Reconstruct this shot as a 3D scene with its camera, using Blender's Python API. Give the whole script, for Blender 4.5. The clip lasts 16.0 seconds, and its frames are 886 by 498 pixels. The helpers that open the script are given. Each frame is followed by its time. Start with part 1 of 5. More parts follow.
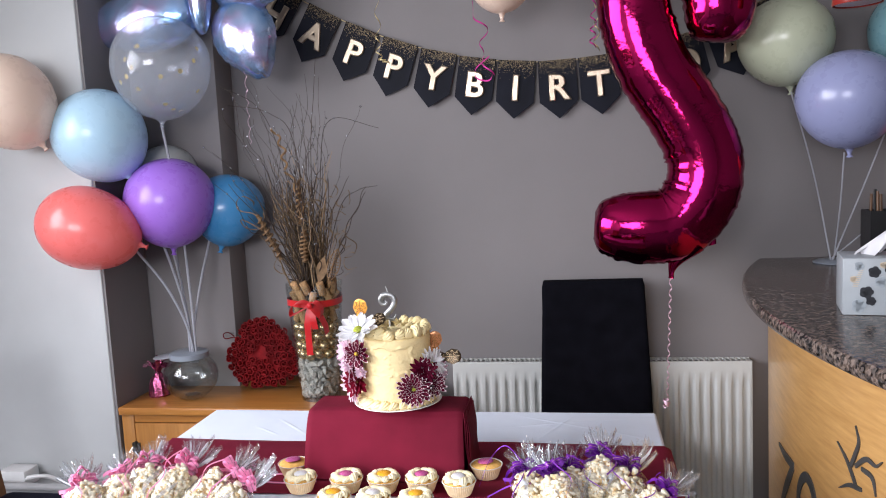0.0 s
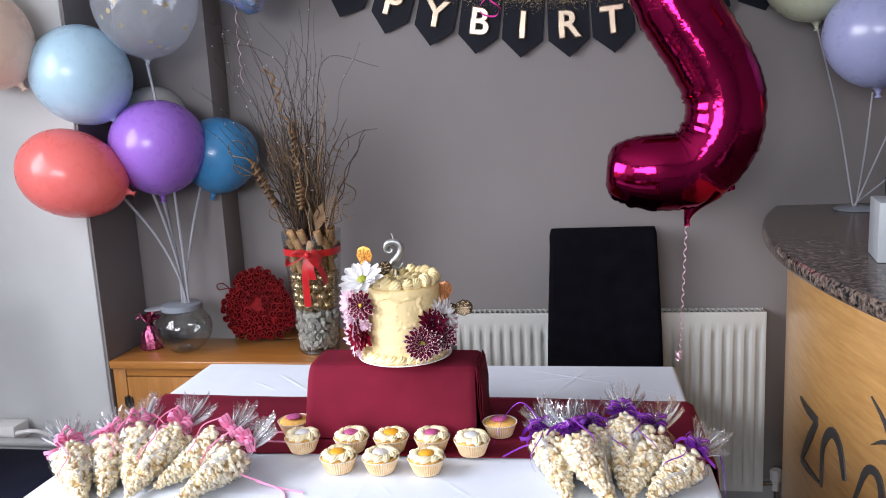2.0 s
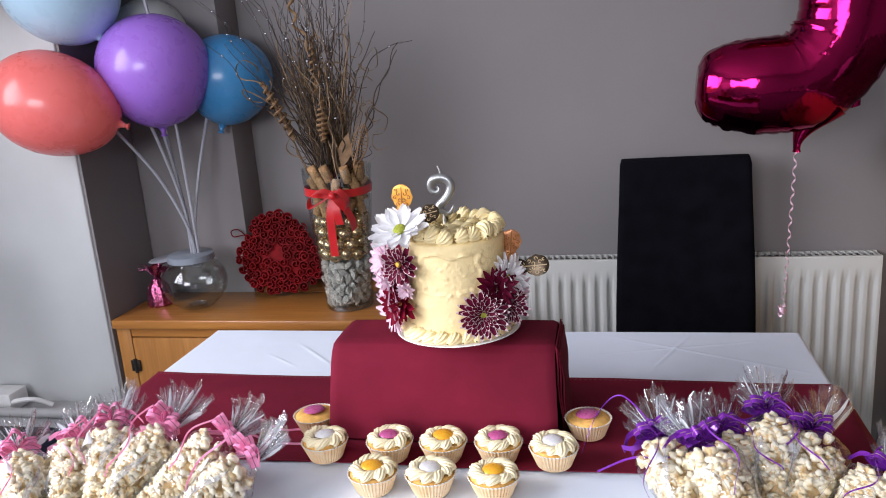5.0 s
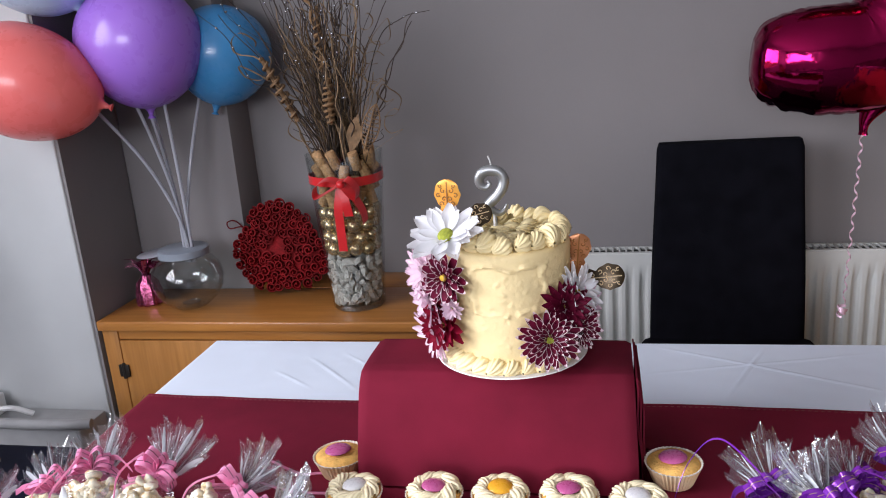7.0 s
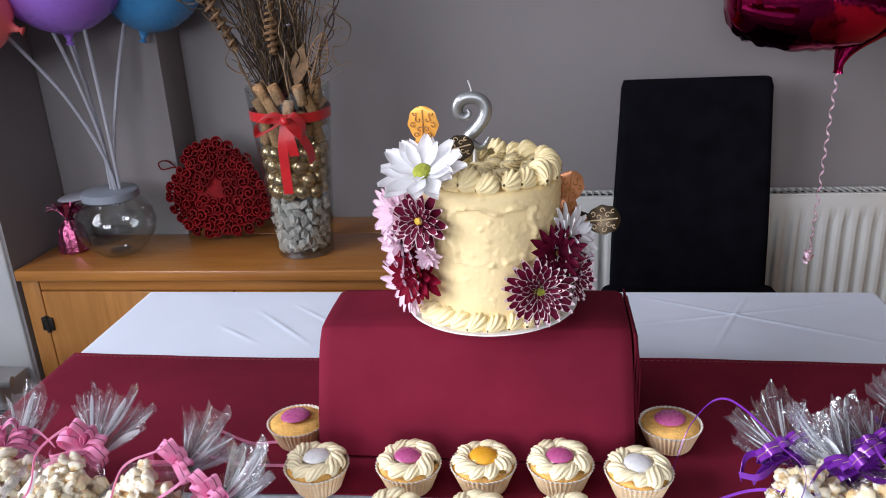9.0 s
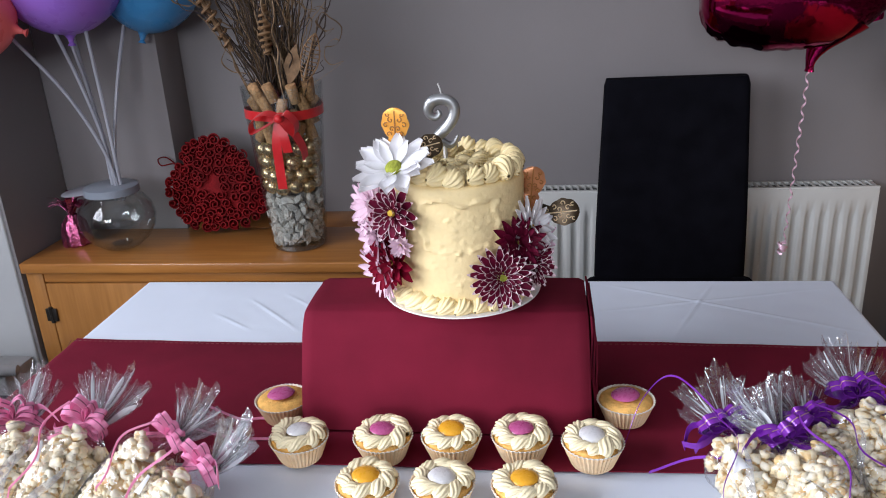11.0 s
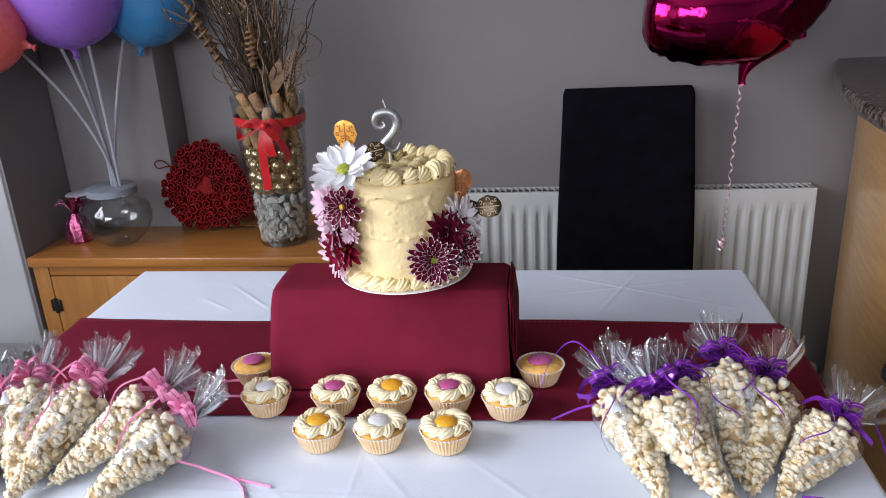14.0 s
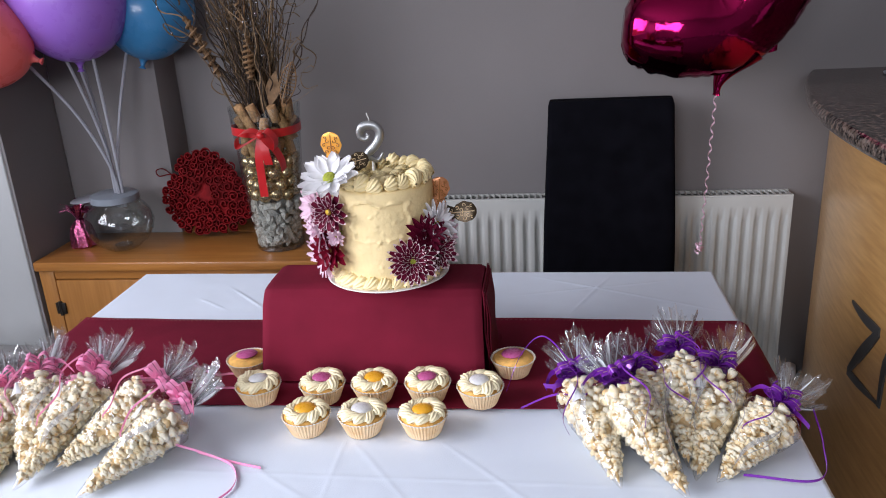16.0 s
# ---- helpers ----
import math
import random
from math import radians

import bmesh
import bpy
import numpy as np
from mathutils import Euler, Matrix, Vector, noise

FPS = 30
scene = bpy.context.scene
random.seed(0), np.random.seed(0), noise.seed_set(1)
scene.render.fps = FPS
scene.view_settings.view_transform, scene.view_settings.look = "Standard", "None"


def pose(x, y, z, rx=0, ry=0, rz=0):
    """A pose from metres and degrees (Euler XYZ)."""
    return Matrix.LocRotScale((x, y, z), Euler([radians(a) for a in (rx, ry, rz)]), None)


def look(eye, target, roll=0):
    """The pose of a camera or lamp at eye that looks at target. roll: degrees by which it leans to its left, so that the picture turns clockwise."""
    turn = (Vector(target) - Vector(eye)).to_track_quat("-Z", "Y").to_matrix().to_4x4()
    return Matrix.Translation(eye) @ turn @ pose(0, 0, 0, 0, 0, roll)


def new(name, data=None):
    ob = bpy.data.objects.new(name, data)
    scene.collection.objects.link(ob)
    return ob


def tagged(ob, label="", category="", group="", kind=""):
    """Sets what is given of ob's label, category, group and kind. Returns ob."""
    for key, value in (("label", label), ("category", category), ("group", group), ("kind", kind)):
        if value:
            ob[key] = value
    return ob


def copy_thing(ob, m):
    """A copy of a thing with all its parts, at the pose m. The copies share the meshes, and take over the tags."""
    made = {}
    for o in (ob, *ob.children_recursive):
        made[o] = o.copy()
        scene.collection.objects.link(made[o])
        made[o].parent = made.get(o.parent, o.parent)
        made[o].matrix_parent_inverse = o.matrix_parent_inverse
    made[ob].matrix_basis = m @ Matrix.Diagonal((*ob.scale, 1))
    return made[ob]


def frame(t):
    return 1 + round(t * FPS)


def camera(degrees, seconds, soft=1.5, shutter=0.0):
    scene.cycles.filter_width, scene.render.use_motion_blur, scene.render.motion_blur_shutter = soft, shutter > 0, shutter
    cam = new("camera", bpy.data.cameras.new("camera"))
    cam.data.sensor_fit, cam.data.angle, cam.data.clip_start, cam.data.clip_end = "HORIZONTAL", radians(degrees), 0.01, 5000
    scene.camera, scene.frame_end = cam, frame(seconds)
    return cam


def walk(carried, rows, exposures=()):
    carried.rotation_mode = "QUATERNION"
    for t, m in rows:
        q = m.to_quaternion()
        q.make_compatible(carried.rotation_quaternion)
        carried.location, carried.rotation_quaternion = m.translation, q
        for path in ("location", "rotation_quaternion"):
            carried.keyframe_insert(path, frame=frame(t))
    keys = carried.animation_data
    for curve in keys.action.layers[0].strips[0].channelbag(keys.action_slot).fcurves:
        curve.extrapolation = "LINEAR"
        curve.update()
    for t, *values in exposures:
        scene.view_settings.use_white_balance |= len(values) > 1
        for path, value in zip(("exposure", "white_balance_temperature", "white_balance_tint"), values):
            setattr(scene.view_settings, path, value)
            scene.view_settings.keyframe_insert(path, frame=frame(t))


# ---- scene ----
cam = camera(59.0, 16.0, soft=1.0)

PATH = [
    (0, (0.39, -0.045, 1.342), (0.033, 1.91, 1.119), -2.9),
    (0.5, (0.38, -0.03, 1.335), (0.041, 1.924, 1.081), -2.8),
    (1, (0.372, -0.013, 1.33), (0.031, 1.938, 1.05), -2.8),
    (1.5, (0.353, 0.019, 1.323), (0.014, 1.964, 1.002), -2.8),
    (2, (0.34, 0.055, 1.317), (-0.003, 1.995, 0.971), -2.9),
    (2.5, (0.317, 0.121, 1.307), (-0.023, 2.059, 0.948), -2.9),
    (3, (0.292, 0.192, 1.295), (-0.044, 2.129, 0.928), -3.0),
    (3.5, (0.276, 0.269, 1.282), (-0.08, 2.198, 0.892), -3.3),
    (4, (0.267, 0.323, 1.276), (-0.126, 2.235, 0.844), -3.7),
    (4.2, (0.263, 0.338, 1.271), (-0.153, 2.241, 0.819), -3.8),
    (6.5, (0.156, 0.533, 1.251), (-0.275, 2.414, 0.728), -4.6),
    (7, (0.129, 0.574, 1.246), (-0.276, 2.454, 0.697), -4.4),
    (7.5, (0.1, 0.616, 1.238), (-0.254, 2.487, 0.627), -4.0),
    (8, (0.087, 0.644, 1.223), (-0.22, 2.51, 0.572), -3.6),
    (8.5, (0.076, 0.664, 1.213), (-0.182, 2.527, 0.532), -3.1),
    (9, (0.073, 0.668, 1.212), (-0.176, 2.529, 0.523), -3.0),
    (11.3, (0.118, 0.601, 1.228), (-0.139, 2.457, 0.527), -3.2),
    (11.5, (0.121, 0.595, 1.227), (-0.129, 2.451, 0.526), -3.0),
    (12, (0.136, 0.57, 1.235), (-0.116, 2.427, 0.537), -3.1),
    (12.5, (0.155, 0.539, 1.243), (-0.097, 2.397, 0.547), -3.1),
    (13, (0.171, 0.512, 1.247), (-0.082, 2.371, 0.554), -3.0),
    (13.5, (0.191, 0.48, 1.255), (-0.066, 2.34, 0.564), -3.0),
    (14, (0.203, 0.46, 1.263), (-0.054, 2.319, 0.572), -3.1),
    (14.5, (0.218, 0.435, 1.272), (-0.041, 2.295, 0.585), -3.1),
    (15, (0.227, 0.42, 1.278), (-0.033, 2.28, 0.592), -3.1),
    (15.5, (0.236, 0.403, 1.282), (-0.024, 2.265, 0.601), -3.1),
    (16, (0.243, 0.389, 1.282), (-0.018, 2.253, 0.608), -3.2),
]

walk(cam, [(t, look(eye, target, roll)) for t, eye, target, roll in PATH],
     exposures=[(0.0, .36, 6600, 10), (2.5, .27, 6600, 10), (4.2, .19, 6550, 11), (6.5, .06, 6500, 11), (9.0, -.03, 6400, 11), (11.5, -.12, 6350, 9.5), (16.0, -.11, 6450, 11)])

# ---- world and light: daylight from windows to the left and behind ----
world = bpy.data.worlds.new("world")
scene.world = world
world.use_nodes = True
sky = world.node_tree.nodes.new("ShaderNodeTexSky")
sky.sky_type = 'NISHITA'
sky.sun_disc = False
sky.sun_elevation, sky.sun_rotation = radians(40), radians(250)
world.node_tree.links.new(sky.outputs[0], world.node_tree.nodes["Background"].inputs[0])
world.node_tree.nodes["Background"].inputs[1].default_value = 0.1


def area(name, eye, target, w, h, power, col):
    data = bpy.data.lights.new(name, 'AREA')
    data.shape, data.size, data.size_y, data.energy, data.color = 'RECTANGLE', w, h, power, col
    data.spread = radians(150)
    ob = new(name, data)
    ob.matrix_world = look(eye, target)
    return ob


area("window_light_left", (-1.86, 0.15, 1.72), (0, 0.15, 0.85), 2.3, 1.1, 74, (0.89, 0.90, 1.0))
area("window_light_front", (-0.7, -2.90, 1.70), (-0.4, 0, 0.8), 1.9, 1.1, 58, (0.89, 0.90, 1.0))

# ---- materials ----
MATS = {}


def nodes_of(name):
    m = bpy.data.materials.new(name)
    m.use_nodes = True
    MATS[name] = m
    return m, m.node_tree.nodes, m.node_tree.links, m.node_tree.nodes["Principled BSDF"]


def mat(name, col, rough=.5, metal=0.0, var=.12, scale=12.0, bump=.1, bscale=120.0, dist=.002, col2=None,
        stretch=(1, 1, 1), coat=0.0, sheen=0.0, spec=.5, rand=0.0, island=0.0, thresh=(.3, .7), translucent=0.0, aniso=0):
    """A surface with variation at two scales: a broad mottle and a fine relief."""
    m, n, l, p = nodes_of(name)
    tc = n.new("ShaderNodeTexCoord")
    mp = n.new("ShaderNodeMapping")
    mp.inputs["Scale"].default_value = stretch
    l.new(tc.outputs["Object"], mp.inputs[0])
    a = n.new("ShaderNodeTexNoise")
    a.inputs["Scale"].default_value, a.inputs["Detail"].default_value = scale, 6
    b = n.new("ShaderNodeTexNoise")
    b.inputs["Scale"].default_value, b.inputs["Detail"].default_value = bscale, 4
    l.new(mp.outputs[0], a.inputs[0])
    l.new(mp.outputs[0], b.inputs[0])
    ramp = n.new("ShaderNodeValToRGB")
    ramp.color_ramp.elements[0].position, ramp.color_ramp.elements[1].position = thresh
    lo = tuple(c * (1 - var) for c in col)
    hi = col2 if col2 else tuple(min(1, c * (1 + var)) for c in col)
    ramp.color_ramp.elements[0].color, ramp.color_ramp.elements[1].color = (*lo, 1), (*hi, 1)
    l.new(a.outputs[0], ramp.inputs[0])
    out = ramp.outputs[0]
    if rand or island:
        hs = n.new("ShaderNodeHueSaturation")
        src = n.new("ShaderNodeObjectInfo").outputs["Random"] if rand else n.new("ShaderNodeNewGeometry").outputs["Random Per Island"]
        mr = n.new("ShaderNodeMapRange")
        k = rand or island
        mr.inputs[3].default_value, mr.inputs[4].default_value = 1 - k, 1 + k
        l.new(src, mr.inputs[0])
        l.new(mr.outputs[0], hs.inputs["Value"])
        l.new(out, hs.inputs["Color"])
        out = hs.outputs[0]
    l.new(out, p.inputs["Base Color"])
    rr = n.new("ShaderNodeMapRange")
    rr.inputs[3].default_value, rr.inputs[4].default_value = max(.02, rough * .85), min(1, rough * 1.15)
    l.new(b.outputs[0], rr.inputs[0])
    l.new(rr.outputs[0], p.inputs["Roughness"])
    p.inputs["Metallic"].default_value = metal
    p.inputs["Coat Weight"].default_value = coat
    p.inputs["Coat Roughness"].default_value = .08
    p.inputs["Sheen Weight"].default_value = sheen
    p.inputs["Specular IOR Level"].default_value = spec
    if bump:
        bp = n.new("ShaderNodeBump")
        bp.inputs["Strength"].default_value, bp.inputs["Distance"].default_value = bump, dist
        l.new(b.outputs[0], bp.inputs["Height"])
        l.new(bp.outputs[0], p.inputs["Normal"])
    if translucent:
        tr = n.new("ShaderNodeBsdfTranslucent")
        l.new(out, tr.inputs[0])
        mx = n.new("ShaderNodeMixShader")
        mx.inputs[0].default_value = translucent
        l.new(p.outputs[0], mx.inputs[1])
        l.new(tr.outputs[0], mx.inputs[2])
        l.new(mx.outputs[0], n["Material Output"].inputs[0])
    return m


def clear_film(name, gloss=.16, rough=.06, bump=.5, bscale=40, tint=(1, 1, 1), haze=0.0):
    """Thin clear film or glass: see-through, with a mirror share that grows at grazing angles."""
    m, n, l, p = nodes_of(name)
    n.remove(p)
    t = n.new("ShaderNodeBsdfTransparent")
    t.inputs[0].default_value = (*tint, 1)
    g = n.new("ShaderNodeBsdfGlossy")
    g.inputs["Roughness"].default_value = rough
    lw = n.new("ShaderNodeLayerWeight")
    lw.inputs[0].default_value = .5
    fr = n.new("ShaderNodeMath")
    fr.operation = 'POWER'
    fr.inputs[1].default_value = 4.0
    l.new(lw.outputs["Facing"], fr.inputs[0])
    mr = n.new("ShaderNodeMapRange")
    mr.inputs[3].default_value, mr.inputs[4].default_value = gloss, .8
    l.new(fr.outputs[0], mr.inputs[0])
    mx = n.new("ShaderNodeMixShader")
    l.new(mr.outputs[0], mx.inputs[0])
    l.new(t.outputs[0], mx.inputs[1])
    l.new(g.outputs[0], mx.inputs[2])
    if bump:
        tc = n.new("ShaderNodeTexCoord")
        no = n.new("ShaderNodeTexNoise")
        no.inputs["Scale"].default_value = bscale
        bp = n.new("ShaderNodeBump")
        bp.inputs["Strength"].default_value, bp.inputs["Distance"].default_value = bump, .01
        l.new(tc.outputs["Object"], no.inputs[0])
        l.new(no.outputs[0], bp.inputs["Height"])
        l.new(bp.outputs[0], g.inputs["Normal"])
        l.new(bp.outputs[0], lw.inputs["Normal"])
    last = mx.outputs[0]
    if haze:
        d = n.new("ShaderNodeBsdfDiffuse")
        d.inputs[0].default_value = (.8, .85, .92, 1)
        mh = n.new("ShaderNodeMixShader")
        mh.inputs[0].default_value = haze
        l.new(last, mh.inputs[1])
        l.new(d.outputs[0], mh.inputs[2])
        last = mh.outputs[0]
    l.new(last, n["Material Output"].inputs[0])
    return m


def granite(name):
    m, n, l, p = nodes_of(name)
    tc = n.new("ShaderNodeTexCoord")
    vo = n.new("ShaderNodeTexVoronoi")
    vo.inputs["Scale"].default_value = 190
    no = n.new("ShaderNodeTexNoise")
    no.inputs["Scale"].default_value, no.inputs["Detail"].default_value = 70, 8
    r1, r2 = n.new("ShaderNodeValToRGB"), n.new("ShaderNodeValToRGB")
    e = r1.color_ramp.elements
    e[0].position, e[0].color = .42, (.006, .006, .006, 1)
    e[1].position, e[1].color = .58, (.20, .145, .115, 1)
    e = r2.color_ramp.elements
    e[0].color, e[1].color = (.004, .004, .004, 1), (.22, .18, .16, 1)
    e[0].position, e[1].position = .35, .75
    mx = n.new("ShaderNodeMix")
    mx.data_type = 'RGBA'
    l.new(tc.outputs["Object"], vo.inputs[0])
    l.new(tc.outputs["Object"], no.inputs[0])
    l.new(no.outputs[0], r1.inputs[0])
    sep = n.new("ShaderNodeSeparateColor")
    l.new(vo.outputs["Color"], sep.inputs[0])
    l.new(sep.outputs[0], r2.inputs[0])
    mx.inputs[0].default_value = .45
    l.new(r1.outputs[0], mx.inputs[6])
    l.new(r2.outputs[0], mx.inputs[7])
    l.new(mx.outputs[2], p.inputs["Base Color"])
    p.inputs["Roughness"].default_value = .2
    p.inputs["Specular IOR Level"].default_value = .35
    return m


def wood(name, dark, light, axis=(1, 12, 12), rough=.35, coat=.25):
    return mat(name, dark, rough, var=.1, col2=light, scale=5, stretch=axis, bump=.12, bscale=60, dist=.001, coat=coat, thresh=(.25, .75))


wall_paint = mat("wall_paint", (.219, .204, .204), .75, var=.04, scale=3, bump=.12, bscale=220, dist=.001)
pale_paint = mat("pale_paint", (.56, .575, .575), .6, var=.05, scale=4, bump=.1, bscale=180, dist=.001)
ceiling_paint = mat("ceiling_paint", (.78, .775, .76), .85, var=.04, bump=.06)
carpet = mat("carpet", (.035, .035, .045), .95, var=.35, scale=60, bump=.6, bscale=400, sheen=.2)
skirting_paint = mat("skirting_paint", (.36, .36, .36), .5)
oak = wood("oak", (.37, .138, .027), (.48, .205, .048), (1, 14, 14))
oak_door = wood("oak_door", (.38, .155, .034), (.50, .225, .06), (14, 14, 1))
maple = mat("maple", (.50, .265, .085), .32, var=.09, col2=(.60, .345, .125), scale=7, stretch=(1.6, 1.6, 16), bump=.05, bscale=50, coat=.25, thresh=(.3, .72))
granite_m = granite("granite")
brass_hinge = mat("dark_iron", (.05, .045, .04), .45, metal=.8)
linen_white = mat("white_linen", (.68, .75, .85), .8, var=.03, scale=5, bump=.25, bscale=900, dist=.0006, sheen=.2)
maroon = mat("maroon_cloth", (.155, .0085, .025), .85, var=.22, scale=9, bump=.3, bscale=1100, dist=.0005, spec=.15)
maroon_thread = mat("hem_thread", (.20, .06, .06), .8)
velvet = mat("black_velvet", (.0045, .0045, .007), .95, var=.3, scale=20, bump=.25, bscale=700, spec=.05)
navy_fabric = mat("navy_fabric", (.006, .007, .018), .9, var=.25, bump=.3, bscale=600, spec=.15)
brown_wood = wood("brown_wood", (.10, .05, .025), (.16, .085, .045))
rad_paint = mat("radiator_enamel", (.62, .63, .60), .35, var=.03, bump=.04, bscale=60)
rad_shade = mat("radiator_shade", (.03, .03, .03), .8)
chrome = mat("chrome", (.75, .75, .76), .15, metal=1, bump=0)
white_plastic = mat("white_plastic", (.75, .75, .74), .3, bump=.03)
buttercream = mat("buttercream", (.86, .69, .365), .55, var=.06, scale=45, bump=.6, bscale=170, dist=.0014, spec=.4)
cupcake_icing = mat("cupcake_icing", (.95, .84, .55), .5, var=.06, scale=60, bump=.15, bscale=400, dist=.0004, island=.05)
buttercream_pale = mat("piped_buttercream", (.95, .79, .43), .5, var=.06, scale=60, bump=.15, bscale=400, dist=.0004, island=.05)
sponge = mat("sponge", (.86, .48, .14), .95, var=.22, scale=120, bump=.8, bscale=420, dist=.0015, spec=.1)
case_paper = mat("case_paper", (.92, .62, .32), .75, var=.10, scale=60, bump=.1, translucent=.08, col2=(.95, .74, .48))
case_rim = mat("case_rim", (.85, .80, .72), .7, bump=.05)
porcelain = mat("porcelain", (.82, .82, .82), .12, bump=0, coat=.4)
silver_wax = mat("silver_wax", (.34, .35, .35), .38, metal=.75, var=.06, bump=.05, bscale=200)
wick_m = mat("wick", (.5, .5, .48), .9)
sweets = {c: mat("sweet_" + c, v, .28, var=.02, bump=.01, bscale=300, coat=.2) for c, v in
          (("white", (.72, .72, .72)), ("pink", (.50, .10, .27)), ("yellow", (.85, .42, .03)))}
petal_white = mat("petal_white", (.82, .82, .84), .55, var=.05, translucent=.25, stretch=(1, 1, 1), scale=60)
petal_pink = mat("petal_pink", (.76, .56, .66), .55, var=.12, translucent=.25, scale=60)
petal_maroon = mat("petal_maroon", (.115, .004, .024), .6, var=.25, spec=.15, translucent=.15, scale=80)
petal_red = mat("petal_red", (.20, .004, .022), .6, var=.25, spec=.15, translucent=.15, scale=80)
petal_tip = mat("petal_tip", (.82, .68, .72), .55, var=.15, translucent=.2, scale=80)
flower_eye = mat("flower_eye", (.30, .33, .03), .8, var=.3, scale=300, bump=.6, bscale=900)
flower_gold = mat("flower_gold", (.62, .42, .04), .8, var=.3, scale=300, bump=.6)
gold_card = mat("gold_card", (.82, .38, .06), .42, metal=.35, var=.2, scale=40, bump=.1)
copper_card = mat("copper_card", (.50, .21, .09), .35, metal=.5, var=.2, scale=40, bump=.1)
dark_card = mat("dark_gold_card", (.06, .04, .02), .3, metal=.6, var=.3, scale=40, bump=.1)
lace_dark = mat("lace_dark", (.36, .15, .03), .5, bump=0)
lace_light = mat("lace_light", (.80, .62, .38), .45, bump=0)
film = clear_film("cellophane", .085, .10, 1.0, 38)
# haze mixes diffuse white glare into the frill and the cone strips
film_frill = clear_film("cellophane_frill", .15, .12, .7, 60, haze=.04)
film_crease = clear_film("cellophane_glare", .26, .14, .5, 60, haze=.10)
# white for the painted glints on the frills, and for the paper tags
glint_tag_white = mat("glint_tag_white", (.90, .93, .98), .25, var=.1, translucent=.4, bump=.3, bscale=150)
popcorn_m = mat("popcorn", (.98, .82, .50), .7, var=.06, scale=75, col2=(.99, .94, .77), thresh=(.38, .56), translucent=.22, bump=.5, bscale=260, dist=.001, island=.07)
# brown hull of the kernels, and the painted warm shade between them
hull_shade_m = mat("popcorn_hull_shade", (.90, .54, .17), .6, var=.35, scale=140, bump=.3, bscale=300, translucent=.15, col2=(.92, .72, .40))
ribbon_pink = mat("ribbon_pink", (.99, .42, .66), .25, var=.05, bump=.1, translucent=.3, coat=.2)
ribbon_purple = mat("ribbon_purple", (.21, .028, .40), .18, metal=.3, var=.15, bump=.1, coat=.4)
ribbon_red = mat("ribbon_red", (.55, .008, .012), .35, var=.1, scale=40, bump=.15, bscale=400, sheen=.2)
ribbon_dark = mat("ribbon_line", (.12, .02, .05), .4, bump=0)
glass_m = clear_film("clear_glass", .06, .01, 0, tint=(.94, .96, .955))
glass_thick = clear_film("glass_base", .22, .03, .4, 30, tint=(.93, .95, .945))
grey_lid = mat("grey_lid", (.24, .27, .31), .3, bump=.05)
straw = mat("balloon_straw", (.60, .61, .66), .25, var=.05, bump=.05, translucent=.5, coat=.3)
pebble_m = mat("pebble", (.46, .43, .39), .9, var=.2, scale=60, bump=.4, bscale=250, island=.25)
gold_bauble = mat("gold_bauble", (.58, .43, .25), .25, metal=.8, var=.1, scale=30, bump=.02, rand=.15)
cork_m = mat("cork", (.42, .24, .11), .85, var=.4, scale=170, bump=.6, bscale=320, dist=.001, rand=.15)
twig_m = mat("twig", (.042, .027, .019), .8, var=.3, scale=60, bump=.4, bscale=300, rand=.35)
grass_m = mat("dry_grass", (.25, .165, .09), .7, var=.3, scale=60, bump=.3, rand=.3)
dry_leaf = mat("dry_leaf", (.21, .12, .055), .75, var=.35, scale=90, bump=.5, bscale=300, rand=.2)
pearl_m = mat("pearl", (.50, .50, .52), .18, metal=.8, bump=0)
heart_red = mat("heart_red", (.155, .005, .007), .7, var=.35, scale=50, bump=.3, bscale=250, rand=.3, spec=.12)
pink_foil = mat("pink_foil", (.42, .10, .20), .22, metal=.9, var=.3, scale=90, bump=.9, bscale=120, dist=.004)
digit_foil = mat("magenta_foil", (.36, .009, .080), .09, metal=1.0, var=.06, scale=8, bump=.35, bscale=10, dist=.010)
string_white = mat("string_white", (.72, .66, .70), .4, bump=.1)
curl_pink = mat("curl_pink", (.72, .48, .58), .35, metal=.3, bump=.1)
curl_magenta = mat("curl_magenta", (.55, .03, .26), .3, metal=.5, bump=.1)
curl_gold = mat("curl_gold", (.62, .50, .26), .3, metal=.7, bump=.1)
pennant_m = mat("pennant_card", (.006, .007, .013), .6, var=.4, scale=10, bump=.08, bscale=300, spec=.15)
glitter_m = mat("gold_glitter", (.24, .19, .12), .5, metal=.8, var=.3, scale=200, bump=0, island=.5)
letter_m = mat("champagne_letter", (.42, .34, .25), .30, metal=.75, var=.1, scale=25, bump=.06, bscale=80)
black_plastic = mat("black_plastic", (.012, .012, .013), .35, bump=.1)
logo_m = mat("logo_grey", (.055, .055, .055), .35, var=.15, scale=15, bump=.05)
tissue_card = mat("tissue_card", (.33, .36, .38), .45, var=.05, scale=30, bump=.05)
tissue_print_dark = mat("print_dark", (.012, .014, .02), .5, bump=0)
tissue_print_grey = mat("print_grey", (.30, .34, .37), .5, bump=0)
tissue_print_tan = mat("print_tan", (.48, .40, .30), .5, bump=0)
tissue_paper = mat("tissue_paper", (.82, .82, .84), .9, translucent=.3, bump=.3, bscale=120)
lamp_red = mat("lamp_red", (.30, .03, .02), .3, bump=0)


def latex(name, col, rough=.28, tl=.20):
    return mat(name, col, rough, var=.012, scale=3, bump=.015, bscale=30, translucent=tl, coat=.35)


